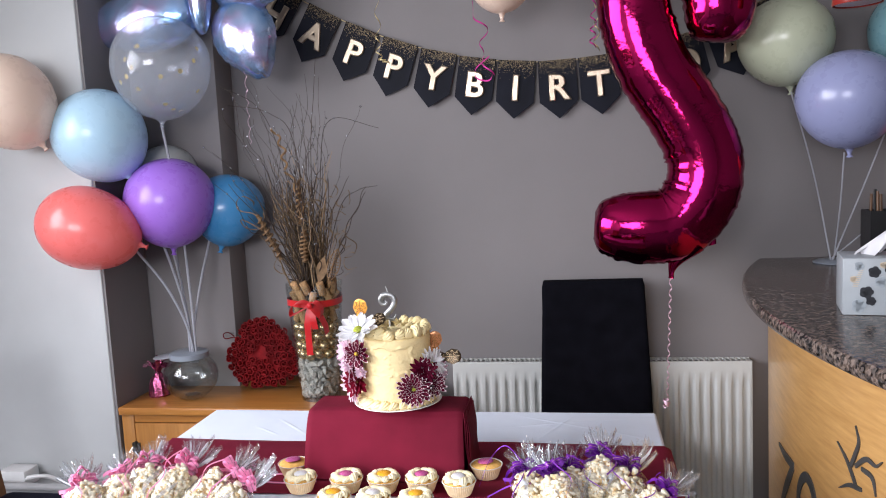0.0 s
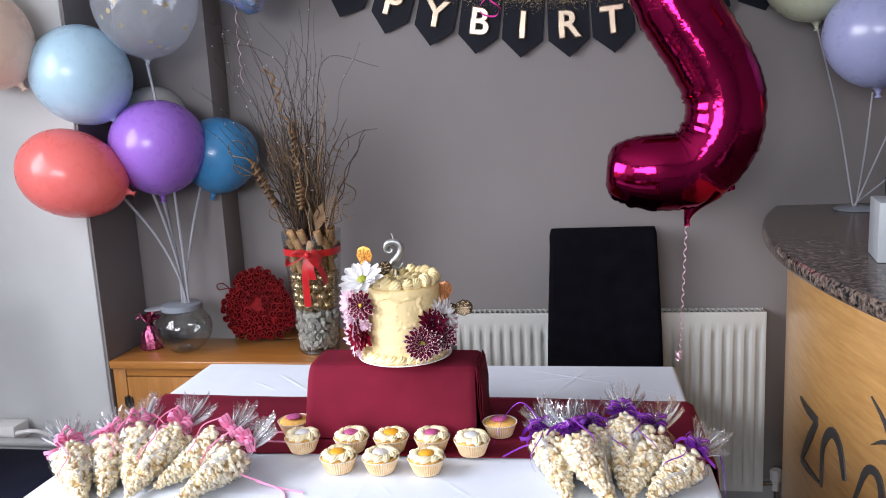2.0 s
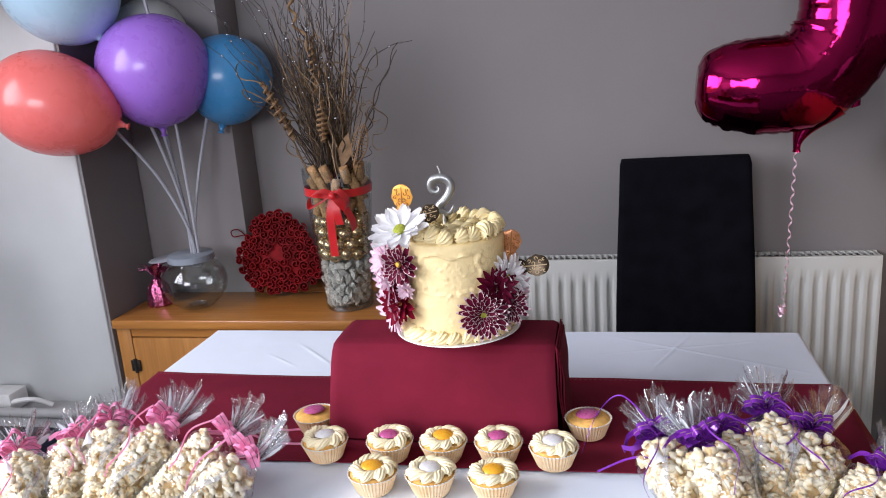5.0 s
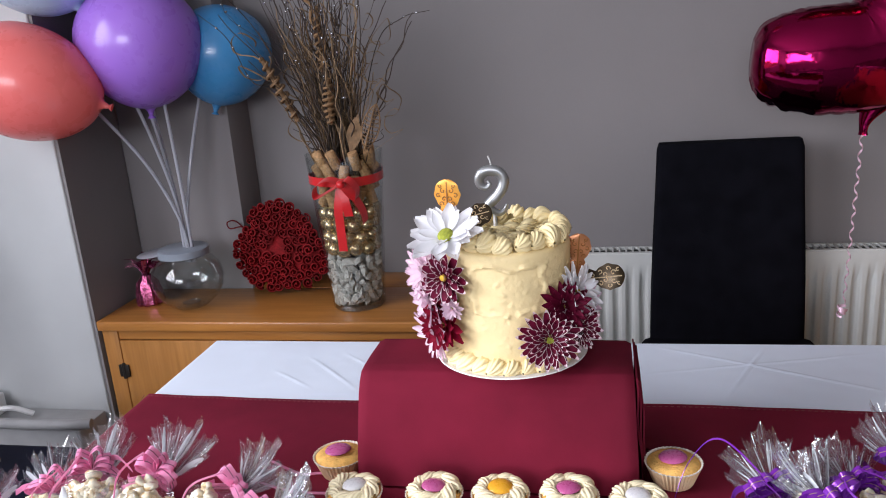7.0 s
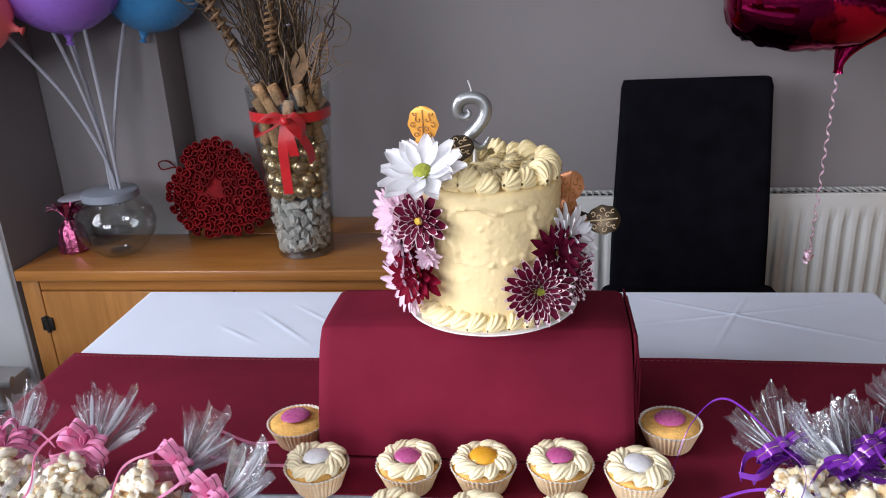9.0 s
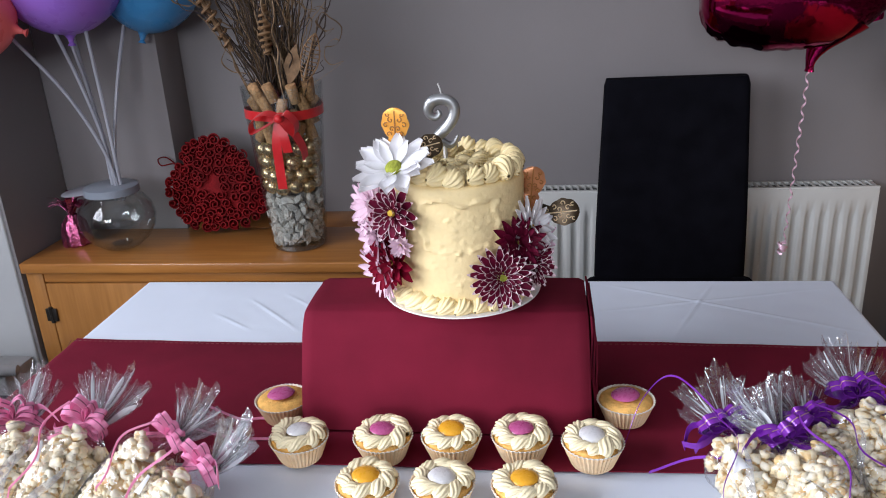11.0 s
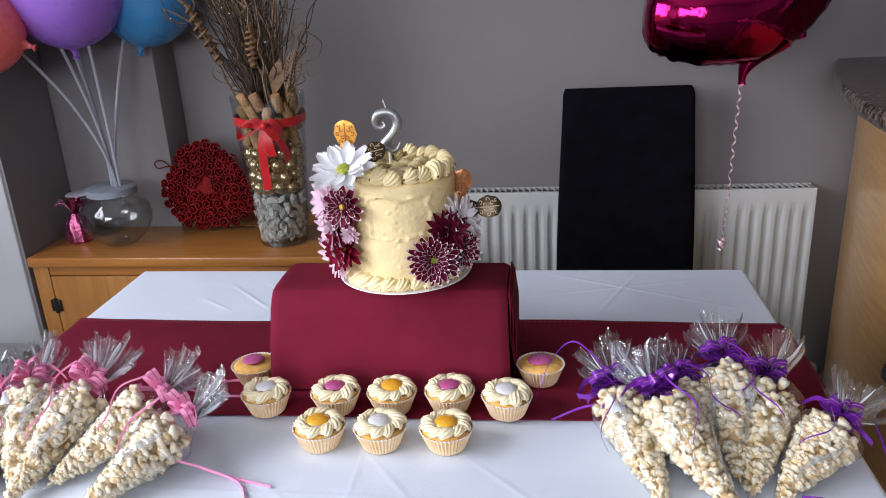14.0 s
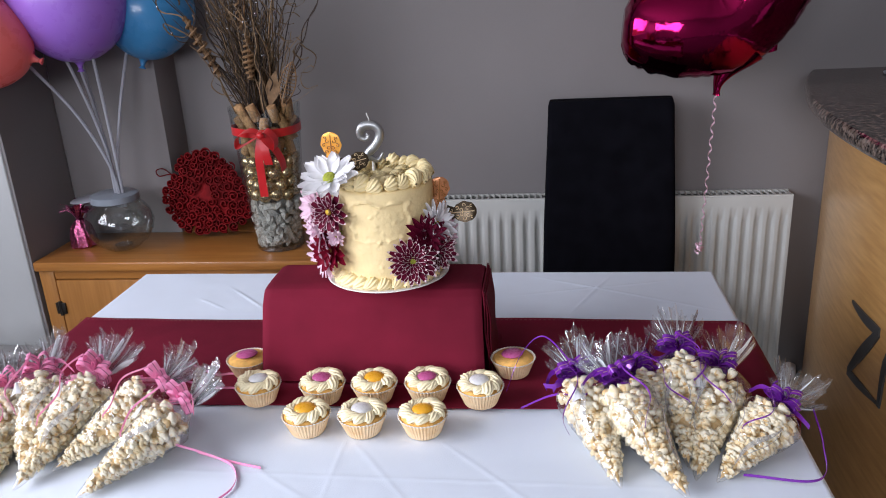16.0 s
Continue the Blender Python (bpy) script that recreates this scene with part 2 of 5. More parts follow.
bal = {"purple": latex("latex_purple", (.44, .205, .82)), "coral": latex("latex_coral", (.99, .215, .20)),
       "light_blue": latex("latex_light_blue", (.56, .82, .99)), "peach": latex("latex_peach", (.97, .77, .63)),
       "blue": latex("latex_blue", (.07, .33, .67)), "white": latex("latex_white", (.62, .64, .62)),
       "pale_green": latex("latex_pale_green", (.56, .60, .44)), "periwinkle": latex("latex_periwinkle", (.34, .37, .60)),
       "teal": latex("latex_teal", (.17, .33, .37))}
clear_latex = clear_film("latex_clear", .06, .03, 0, tint=(.93, .95, .98), haze=.20)
confetti_m = mat("confetti", (.80, .58, .16), .3, metal=.6, bump=0)


def iridescent(name):
    m, n, l, p = nodes_of(name)
    tc = n.new("ShaderNodeTexCoord")
    no = n.new("ShaderNodeTexNoise")
    no.inputs["Scale"].default_value, no.inputs["Detail"].default_value = 7, 3
    r = n.new("ShaderNodeValToRGB")
    e = r.color_ramp.elements
    e[0].position, e[0].color = .32, (.12, .30, .58, 1)
    e[1].position, e[1].color = .68, (.56, .40, .66, 1)
    mid = e.new(.5)
    mid.color = (.34, .48, .72, 1)
    l.new(tc.outputs["Object"], no.inputs[0])
    l.new(no.outputs[0], r.inputs[0])
    l.new(r.outputs[0], p.inputs["Base Color"])
    p.inputs["Metallic"].default_value, p.inputs["Roughness"].default_value = .75, .20
    b = n.new("ShaderNodeTexNoise")
    b.inputs["Scale"].default_value = 30
    bp = n.new("ShaderNodeBump")
    bp.inputs["Strength"].default_value, bp.inputs["Distance"].default_value = .4, .004
    l.new(tc.outputs["Object"], b.inputs[0])
    l.new(b.outputs[0], bp.inputs["Height"])
    l.new(bp.outputs[0], p.inputs["Normal"])
    return m


butterfly_foil = iridescent("butterfly_foil")


# ---- mesh helpers ----
class M:
    """Vertices and faces gathered for one mesh."""

    def __init__(self):
        self.v, self.f, self.k = [], [], []

    def add(self, vf, xf=None, k=0):
        v, f = vf
        o = len(self.v)
        self.v += [tuple(xf @ Vector(p)) for p in v] if xf is not None else [tuple(p) for p in v]
        self.f += [tuple(i + o for i in q) for q in f]
        self.k += [k] * len(f)
        return self


def mesh_of(name, g, mats, angle=45):
    if isinstance(g, tuple):
        g = M().add(g)
    me = bpy.data.meshes.new(name)
    me.from_pydata(g.v, [], g.f)
    for m in (mats if isinstance(mats, (list, tuple)) else [mats]):
        me.materials.append(m)
    if any(g.k):
        me.polygons.foreach_set("material_index", g.k)
    me.update()
    me.shade_smooth()
    me.set_sharp_from_angle(angle=radians(angle))
    return me


def part(name, g, mats, parent, label="", at=None, angle=45):
    """One mesh object under a thing or under a part; at: its pose there."""
    me = g if isinstance(g, bpy.types.Mesh) else mesh_of(name, g, mats, angle)
    ob = new(name, me)
    ob.parent = parent
    if at is not None:
        ob.matrix_basis = at
    return tagged(ob, label) if label else ob


def thing(name, at, label, category, group=""):
    ob = new(name)
    ob.empty_display_size = .03
    ob.matrix_basis = at if isinstance(at, Matrix) else Matrix.Translation(at)
    return tagged(ob, label, category, group)


def solid(name, g, mats, label="", category="", kind="", group="", angle=45, at=None):
    ob = new(name, mesh_of(name, g, mats, angle))
    if at is not None:
        ob.matrix_basis = at
    return tagged(ob, label, category, group, kind)


def box(x0, x1, y0, y1, z0, z1, b=0.0, seg=2):
    bm = bmesh.new()
    bmesh.ops.create_cube(bm, size=1)
    for v in bm.verts:
        v.co = Vector(((x0 + x1) / 2 + v.co.x * (x1 - x0), (y0 + y1) / 2 + v.co.y * (y1 - y0), (z0 + z1) / 2 + v.co.z * (z1 - z0)))
    if b:
        bmesh.ops.bevel(bm, geom=bm.edges[:], offset=b, segments=seg, affect='EDGES', profile=.5)
    bm.verts.index_update()
    r = [tuple(v.co) for v in bm.verts], [tuple(v.index for v in f.verts) for f in bm.faces]
    bm.free()
    return r


def ico(r=1.0, sub=2):
    bm = bmesh.new()
    bmesh.ops.create_icosphere(bm, subdivisions=sub, radius=r)
    bm.verts.index_update()
    out = [tuple(v.co) for v in bm.verts], [tuple(v.index for v in f.verts) for f in bm.faces]
    bm.free()
    return out


def lathe(prof, n=32, wave=None):
    """Turns (radius, height) pairs about z; a radius of 0 closes an end. wave(angle, i): factor on the radius."""
    v, f, rings = [], [], []
    for i, (r, z) in enumerate(prof):
        if r <= 1e-6:
            rings.append([len(v)])
            v.append((0, 0, z))
        else:
            rings.append(list(range(len(v), len(v) + n)))
            for j in range(n):
                a = 2 * math.pi * j / n
                k = r * (wave(a, i) if wave else 1)
                v.append((k * math.cos(a), k * math.sin(a), z))
    for a, b in zip(rings, rings[1:]):
        for j in range(n):
            q = [a[j % len(a)], a[(j + 1) % len(a)], b[(j + 1) % len(b)], b[j % len(b)]]
            q = list(dict.fromkeys(q))
            if len(q) > 2:
                f.append(tuple(q))
    return v, f


def spline(pts, n):
    """n points on a smooth curve through pts."""
    P = [Vector(p) for p in pts]
    P = [2 * P[0] - P[1]] + P + [2 * P[-1] - P[-2]]
    out = []
    m = len(P) - 3
    for i in range(n):
        s = i / (n - 1) * m
        k = min(int(s), m - 1)
        t = s - k
        a, b, c, d = P[k:k + 4]
        out.append(.5 * ((2 * b) + (c - a) * t + (2 * a - 5 * b + 4 * c - d) * t * t + (3 * b - a - 3 * c + d) * t ** 3))
    return out


def tube(pts, r, n=6, flat=1.0, cap=True):
    """A round or flattened bar along points; r: one radius, or one for each point."""
    P = [Vector(p) for p in pts]
    v, f = [], []
    up = None
    for i, p in enumerate(P):
        t = (P[min(i + 1, len(P) - 1)] - P[max(i - 1, 0)]).normalized()
        if up is None:
            up = t.orthogonal().normalized()
        up = (up - t * up.dot(t))
        up = up.normalized() if up.length > 1e-6 else t.orthogonal().normalized()
        side = t.cross(up)
        k = r[i] if isinstance(r, (list, tuple)) else r
        for j in range(n):
            a = 2 * math.pi * j / n
            v.append(tuple(p + side * (k * math.cos(a)) + up * (k * flat * math.sin(a))))
    for i in range(len(P) - 1):
        for j in range(n):
            f.append((i * n + j, i * n + (j + 1) % n, (i + 1) * n + (j + 1) % n, (i + 1) * n + j))
    if cap:
        f += [tuple(range(n - 1, -1, -1)), tuple(range((len(P) - 1) * n, len(P) * n))]
    return v, f


def sheet(nu, nv, fn, thick=0.0):
    """A grid fn(u, v), u and v from 0 to 1; thick: a second skin that far along the normal."""
    v = [Vector(fn(i / nu, j / nv)) for i in range(nu + 1) for j in range(nv + 1)]
    w = nv + 1
    f = [(i * w + j, (i + 1) * w + j, (i + 1) * w + j + 1, i * w + j + 1) for i in range(nu) for j in range(nv)]
    if thick:
        nm = [Vector((0, 0, 0)) for _ in v]
        for q in f:
            c = (v[q[2]] - v[q[0]]).cross(v[q[3]] - v[q[1]])
            for i in q:
                nm[i] += c
        o = len(v)
        v += [p - m.normalized() * thick for p, m in zip(v, nm)]
        f += [tuple(i + o for i in reversed(q)) for q in f]
        rim = [i * w for i in range(nu + 1)] + [nu * w + j for j in range(1, nv + 1)] + [i * w + nv for i in range(nu - 1, -1, -1)] + [j for j in range(nv - 1, 0, -1)]
        f += [(rim[i], rim[i - 1], rim[i - 1] + o, rim[i] + o) for i in range(len(rim))]
    return [tuple(p) for p in v], f


def ribbon(pts, width, normal=(0, 0, 1), thick=.0006):
    """A flat band along points, its width across the path and the given normal."""
    P = [Vector(p) for p in pts]
    nrm = Vector(normal)

    def fn(u, s):
        i = round(u * (len(P) - 1))
        t = (P[min(i + 1, len(P) - 1)] - P[max(i - 1, 0)]).normalized()
        side = t.cross(nrm)
        side = side.normalized() if side.length > 1e-6 else t.orthogonal().normalized()
        return P[i] + side * (s - .5) * width
    return sheet(len(P) - 1, 1, fn, thick)


def rnd(a, b):
    return random.uniform(a, b)


# ---- the room ----
WALL_Y, CEIL = 2.555, 2.55
solid("floor", box(-2.5, 3.2, -3.0, 2.7, -.1, 0), carpet, kind="structure")
solid("ceiling", box(-2.6, 3.3, -3.1, 2.8, CEIL, CEIL + .1), ceiling_paint, kind="structure")
solid("wall_north", box(-2.6, 3.3, WALL_Y, WALL_Y + .14, 0, CEIL), wall_paint, kind="structure")
solid("wall_east", box(3.1, 3.25, -3.0, WALL_Y, 0, CEIL), wall_paint, kind="structure")


def holed(along_x, fixed, thick, a0, a1, w0, w1, z0, z1):
    """A wall with one window opening through it."""
    g = M()
    for s0, s1, h0, h1 in ((a0, w0, 0, CEIL), (w1, a1, 0, CEIL), (w0, w1, 0, z0), (w0, w1, z1, CEIL)):
        g.add(box(s0, s1, fixed - thick, fixed, h0, h1) if along_x else box(fixed - thick, fixed, s0, s1, h0, h1))
    return g


solid("wall_west", holed(False, -1.80, .15, -3.0, WALL_Y, -1.05, 1.35, .8, 2.35), pale_paint, kind="structure")
solid("wall_south", holed(True, -2.85, .15, -1.80, 3.1, -1.75, .3, .85, 2.3), pale_paint, kind="structure")
for nm, horizontal in (("window_1", False), ("window_2", True)):
    w = thing(nm, (0, 0, 0), "", "")
    w["kind"] = "structure"
    if horizontal:
        part("window_frame", M().add(box(-1.75, .3, -2.98, -2.94, .85, .91)).add(box(-1.75, .3, -2.98, -2.94, 2.24, 2.3)).add(box(-1.75, -1.69, -2.98, -2.94, .91, 2.24)).add(box(.24, .3, -2.98, -2.94, .91, 2.24)), white_plastic, w)
    else:
        part("window_frame", M().add(box(-1.94, -1.90, -1.05, 1.35, .8, .86)).add(box(-1.94, -1.90, -1.05, 1.35, 2.29, 2.35)).add(box(-1.94, -1.90, -1.05, -.99, .86, 2.29)).add(box(-1.94, -1.90, 1.29, 1.35, .86, 2.29)), white_plastic, w)
# stepped piers beside the niche
solid("pier_wall", box(-1.80, -1.12, 2.18, WALL_Y, 0, CEIL, .004), [pale_paint], kind="structure")
solid("pier_return", box(-1.1195, -1.112, 2.186, 2.43, 0, CEIL), wall_paint, kind="structure")
solid("pilaster", box(-1.112, -.80, 2.43, WALL_Y, 0, CEIL, .003), wall_paint, kind="structure")
solid("baseboard", box(-.12, 3.1, WALL_Y - .018, WALL_Y, 0, .1, .004), skirting_paint, kind="structure")
# boxed pipes along the foot of the pale wall
pb = thing("pipe_boxing", (0, 0, 0), "low grey painted boxing with pipes along the wall", "pipe boxing")
part("ledge", box(-1.80, -1.13, 2.07, 2.18, 0, .365, .006), skirting_paint, pb)
part("pipe", tube(spline([(-1.78, 2.05, .39), (-1.5, 2.06, .385), (-1.2, 2.06, .385), (-1.1, 2.08, .38)], 20), .013, 10), skirting_paint, pb)
part("pipe", tube(spline([(-1.42, 2.10, .37), (-1.40, 2.10, .395), (-1.34, 2.11, .40), (-1.30, 2.13, .375)], 12), .007, 8), white_plastic, pb)
solid("socket_box", box(-1.50, -1.40, 2.09, 2.16, .365, .42, .006), white_plastic, "small white plastic box on the boxing ledge", "junction box")

# ---- radiator ----
def radiator():
    x0, x1, yf, z0, z1 = -.06, .897, 2.488, .082, .668
    r = thing("radiator", (0, 0, 0), "cream enamelled fluted panel radiator under the banner", "radiator")
    n = 29

    def face(u, v):
        x, z = x0 + .004 + u * (x1 - x0 - .008), z0 + v * (z1 - z0 - .004)
        s = (u * n) % 1
        groove = 1 if .34 < s < .66 else (0 if s < .2 or s > .8 else (s - .2) / .14 if s < .5 else (.8 - s) / .14)
        ends = min(1, max(0, (z - z0 - .035) / .02), max(0, (z1 - .055 - z) / .02))
        return x, yf + .0105 * max(0, min(1, groove)) * ends, z
    rows = 24
    part("front_panel", sheet(n * 12, rows, face, .003), rad_paint, r, angle=60)
    g = M()
    for i in range(58):
        x = x0 + .012 + i * (x1 - x0 - .024) / 57
        g.add(box(x - .0022, x + .0022, yf + .012, WALL_Y - .014, z1 - .004, z1))
    g.add(box(x0, x1, yf + .002, yf + .012, z1 - .008, z1)).add(box(x0, x1, WALL_Y - .016, WALL_Y - .008, z1 - .008, z1))
    part("top_grille", g, rad_paint, r)
    # near-black block paints the shade between front panel and wall
    part("core", box(x0 + .01, x1 - .01, yf + .022, WALL_Y - .012, z0 + .01, z1 - .014), rad_shade, r, "near-black block for the shade inside")
    for a in (x0, x1 - .004):
        part("side_panel", box(a, a + .004, yf + .001, WALL_Y - .006, z0, z1 - .002, .001), rad_paint, r)
    v = part("valve", lathe([(0, 0), (.012, 0), (.012, .03), (.018, .034), (.019, .06), (.016, .07), (0, .072)], 16), white_plastic, r, "white valve head", at=Matrix.Translation((x1 + .045, yf + .03, .075)))
    part("pipe", tube([(x1, yf + .03, .095), (x1 + .045, yf + .03, .095), (x1 + .045, yf + .03, .0)], .0075, 10), chrome, r, "chrome pipe")


radiator()


# ---- high-backed black chair against the wall ----
def black_chair():
    c = thing("dining_chair", (.41, 2.4, 0), "high-backed black velvet dining chair before the radiator", "chair")

    def back(u, v):
        a, t = u * 2 * math.pi, v
        z = .30 + t * .645
        half = .177 - .016 * t
        p = 9
        ca, sa = math.cos(a), math.sin(a)
        k = (abs(ca) ** p + abs(sa) ** p) ** (-1 / p)
        th = .026
        if t > .985:
            half, th = half - .004, th - .006
        return half * k * ca + .003 * math.sin(5 * t + a), .015 + .03 * t + th * k * sa, z
    g = M().add(sheet(64, 40, back))
    o = [i * 41 + 40 for i in range(64)]
    g.f.append(tuple(o))
    g.k.append(0)
    part("backrest", g, velvet, c, angle=60)
    part("seat", box(-.20, .20, -.40, .03, .40, .475, .025, 3), velvet, c)
    for x in (-.17, .17):
        for y in (-.36, 0):
            part("leg", box(x - .02, x + .02, y - .02, y + .02, 0, .40, .003), brown_wood, c, "dark wooden leg")


black_chair()


def navy_chair():
    c = thing("side_chair", (-1.02, 1.60, 0), "brown wooden chair with a navy upholstered seat beside the table", "chair")
    part("seat", box(-.20, .22, -.24, .21, .42, .49, .022, 3), navy_fabric, c)
    part("backrest", sheet(10, 10, lambda u, v: (-.205 - .07 * v - .03 * math.sin(u * math.pi), -.24 + .45 * u, .46 + .42 * v), .022), brown_wood, c)
    for x in (-.17, .19):
        for y in (-.20, .17):
            part("leg", box(x - .018, x + .018, y - .018, y + .018, 0, .425, .003), brown_wood, c)


navy_chair()


# ---- sideboard in the niche ----
def sideboard():
    c = thing("sideboard", (0, 0, 0), "low orange-brown wooden cupboard with iron hinges", "cabinet")
    x0, x1, yf, top = -1.108, -.13, 2.18, .605
    part("top", box(x0, x1, yf, 2.428, top - .026, top, .004), oak, c)
    part("top", box(-.797, x1, 2.4285, WALL_Y - .002, top - .026, top - .0005, .001), oak, c)
    part("side_panel", box(x0 + .012, x0 + .032, yf + .03, 2.42, 0, top - .027), oak_door, c)
    part("side_panel", box(x1 - .032, x1 - .012, yf + .03, 2.54, 0, top - .027), oak_door, c)
    part("plinth", box(x0 + .012, x1 - .012, yf + .05, yf + .07, 0, .07), oak, c)
    part("stile", box(x0 + .002, x0 + .044, yf + .014, yf + .034, .05, top - .027, .002), oak_door, c)
    part("rail", box(x0 + .046, x1 - .012, yf + .016, yf + .034, top - .052, top - .027, .001), oak, c)
    w = (x1 - .012 - x0 - .048) / 2
    for i in range(2):
        a = x0 + .048 + i * w
        d = part("door", box(a, a + w - .004, yf + .012, yf + .03, .06, top - .055, .002), oak_door, c)
        for z in (.14, .47):
            hx = a if i == 0 else a + w - .004
            h = part("hinge", M().add(tube([(hx, yf + .008, z - .02), (hx, yf + .008, z + .02)], .005, 10)).add(box(hx - .014, hx - .002, yf + .007, yf + .0125, z - .016, z + .016, .001)).add(box(hx + .002, hx + .014, yf + .006, yf + .0115, z - .016, z + .016, .001)), brass_hinge, d, "dark iron hinge")
        kx = a + w - .04 if i == 0 else a + .036
        part("knob", lathe([(0, .022), (.010, .02), (.012, .014), (.006, .008), (.006, 0)], 14), brass_hinge, d, at=pose(kx, yf + .012, .36, 90, 0, 0))


sideboard()


# ---- bar counter: a bowed front under a granite top ----
CX, CY, CR = 2.7745, 1.7688, 2.0075


def bow(y, inset=0.0):
    return CX - math.sqrt((CR - inset) ** 2 - (y - CY) ** 2)


def counter():
    c = thing("bar_counter", (0, 0, 0), "bowed pale maple bar counter with a granite top", "counter")
    edge = [(.030, .953), (.006, .953), (.001, .960), (0, .969), (.001, .978), (.006, .984), (.014, .985), (.2, .985), (.5, .985), (.95, .985), (.95, .953)]
    n = len(edge) - 1
    part("worktop", sheet(70, n, lambda u, v: (bow(.5 + u * 2.054) + edge[round(v * n)][0], .5 + u * 2.054, edge[round(v * n)][1])), granite_m, c, "polished dark speckled granite top", angle=35)
    # veneered panels, each a length of the bow
    ys = [.5, 1.12, 2.546]
    for a, b in zip(ys, ys[1:]):
        part("front_panel", sheet(30, 1, lambda u, v: (bow(a + .0008 + u * (b - a - .0016), .065), a + .0008 + u * (b - a - .0016), .03 + .922 * v), -.018), maple, c)
    part("plinth", sheet(40, 1, lambda u, v: (bow(.5 + u * 2.046, .085), .5 + u * 2.046, .03 * v + .001), .01), black_plastic, c)
    part("back_panel", box(1.70, 1.72, .8, 2.54, 0, .952), maple, c)
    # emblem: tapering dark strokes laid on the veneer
    strokes = [([(1.735, .628), (1.790, .562), (1.842, .496)], .026, .022), ([(1.868, .632), (1.80, .628), (1.732, .631)], .012, .026), ([(1.846, .492), (1.77, .498), (1.696, .504)], .024, .006),
               ([(1.697, .50), (1.693, .591), (1.65, .641), (1.608, .629), (1.581, .571)], .018, .026),
               ([(1.54, .55), (1.494, .636), (1.449, .625), (1.435, .50)], .012, .024),
               ([(1.427, .831), (1.416, .804), (1.428, .775), (1.442, .749)], .003, .013), ([(1.493, .777), (1.455, .753), (1.425, .720)], .003, .012),
               ([(1.426, .755), (1.392, .782), (1.363, .781), (1.345, .795)], .013, .003), ([(1.406, .759), (1.373, .755), (1.362, .726)], .013, .003), ([(1.485, .689), (1.446, .711), (1.406, .719)], .003, .013)]
    for pts, w0, w1 in strokes:
        P = spline([(0, y, z) for y, z in pts], 18)

        def fn(u, v, P=P, w0=w0, w1=w1):
            i = round(u * 17)
            t = (P[min(i + 1, 17)] - P[max(i - 1, 0)]).normalized()
            w = (w0 + (w1 - w0) * u) * (math.sin(math.pi * min(1, max(0, u * .9 + .05))) * .5 + .5)
            y, z = P[i].y - t.z * (v - .5) * w, P[i].z + t.y * (v - .5) * w
            return bow(y, .065) - .0035, y, z
        part("emblem_stroke", sheet(17, 1, fn, -.003), logo_m, c, "dark grey painted emblem stroke")


counter()


def tissue_box():
    b = thing("tissue_box", Matrix.Translation((.908, 1.662, .985)) @ pose(0, 0, 0, 0, 0, -11), "floral-printed card tissue box with a tissue drawn out", "tissue box")
    part("carton", box(0, .115, 0, .118, .0005, .118, .002), tissue_card, b)
    random.seed(5)
    g = [M(), M(), M()]

    def blob(cx, cz, r, k):
        for j in range(5):
            a = j * 1.257 + rnd(-.2, .2)
            v, f = lathe([(0, .0004), (r * .62, .0004), (r * .62, -.001)], 10)
            g[k].add((v, f), pose(cx + r * .6 * math.cos(a), -.0006, cz + r * .6 * math.sin(a), 90, 0, 0))
    for cx, cz, r, k in ((.058, .090, .010, 0), (.085, .098, .009, 0), (.044, .048, .011, 0), (.052, .030, .008, 0), (.098, .060, .010, 0), (.070, .070, .010, 1), (.030, .020, .012, 1), (.088, .030, .011, 1), (.020, .075, .006, 2), (.074, .104, .006, 2), (.104, .020, .007, 2), (.030, .102, .008, 1)):
        blob(cx, cz, r, k)
    for j in range(9):
        g[2].add(box(.018 + j * .0015, .028 + j * .0012, -.0011, -.0003, .060 + j * .004, .0615 + j * .004))
    for q, m in zip(g, (tissue_print_dark, tissue_print_grey, tissue_print_tan)):
        tagged(part("print", q, m, b), kind="stuff")

    def t(u, v):
        s = (u - .5)
        return .052 + .06 * v + s * .05 * (1 - .3 * v), .06 + .018 * math.sin(7 * u + 2 * v) * (1 - .3 * v), .116 + .075 * v * (1 - .8 * abs(s)) + .008 * math.sin(9 * u)
    part("tissue", sheet(18, 12, t, .0006), tissue_paper, b, "white paper tissue")


tissue_box()


def pen_holder():
    p = thing("pen_holder", (1.23, 2.33, .985), "black plastic desk holder with pens", "pen holder")
    for x0, x1, y0, y1 in ((-.06, .06, -.04, -.036), (-.06, .06, .036, .04), (-.06, -.056, -.036, .036), (.056, .06, -.036, .036), (-.002, .002, -.036, .036)):
        part("wall", box(x0, x1, y0, y1, .0065, .16), black_plastic, p)
    part("base", box(-.06, .06, -.04, .04, 0.0005, .006), black_plastic, p)
    random.seed(3)
    for i in range(7):
        x, y = rnd(-.05, .05), rnd(-.025, .025)
        part("pen", tube([(x, y, .008), (x + rnd(-.008, .008), y, .20 + rnd(0, .02))], .004, 8), random.choice([black_plastic, black_plastic, brown_wood]), p)


pen_holder()

# ---- table, cloth, runner ----
TX, TY0, TY1, TZ = .537, .965, 1.736, .75


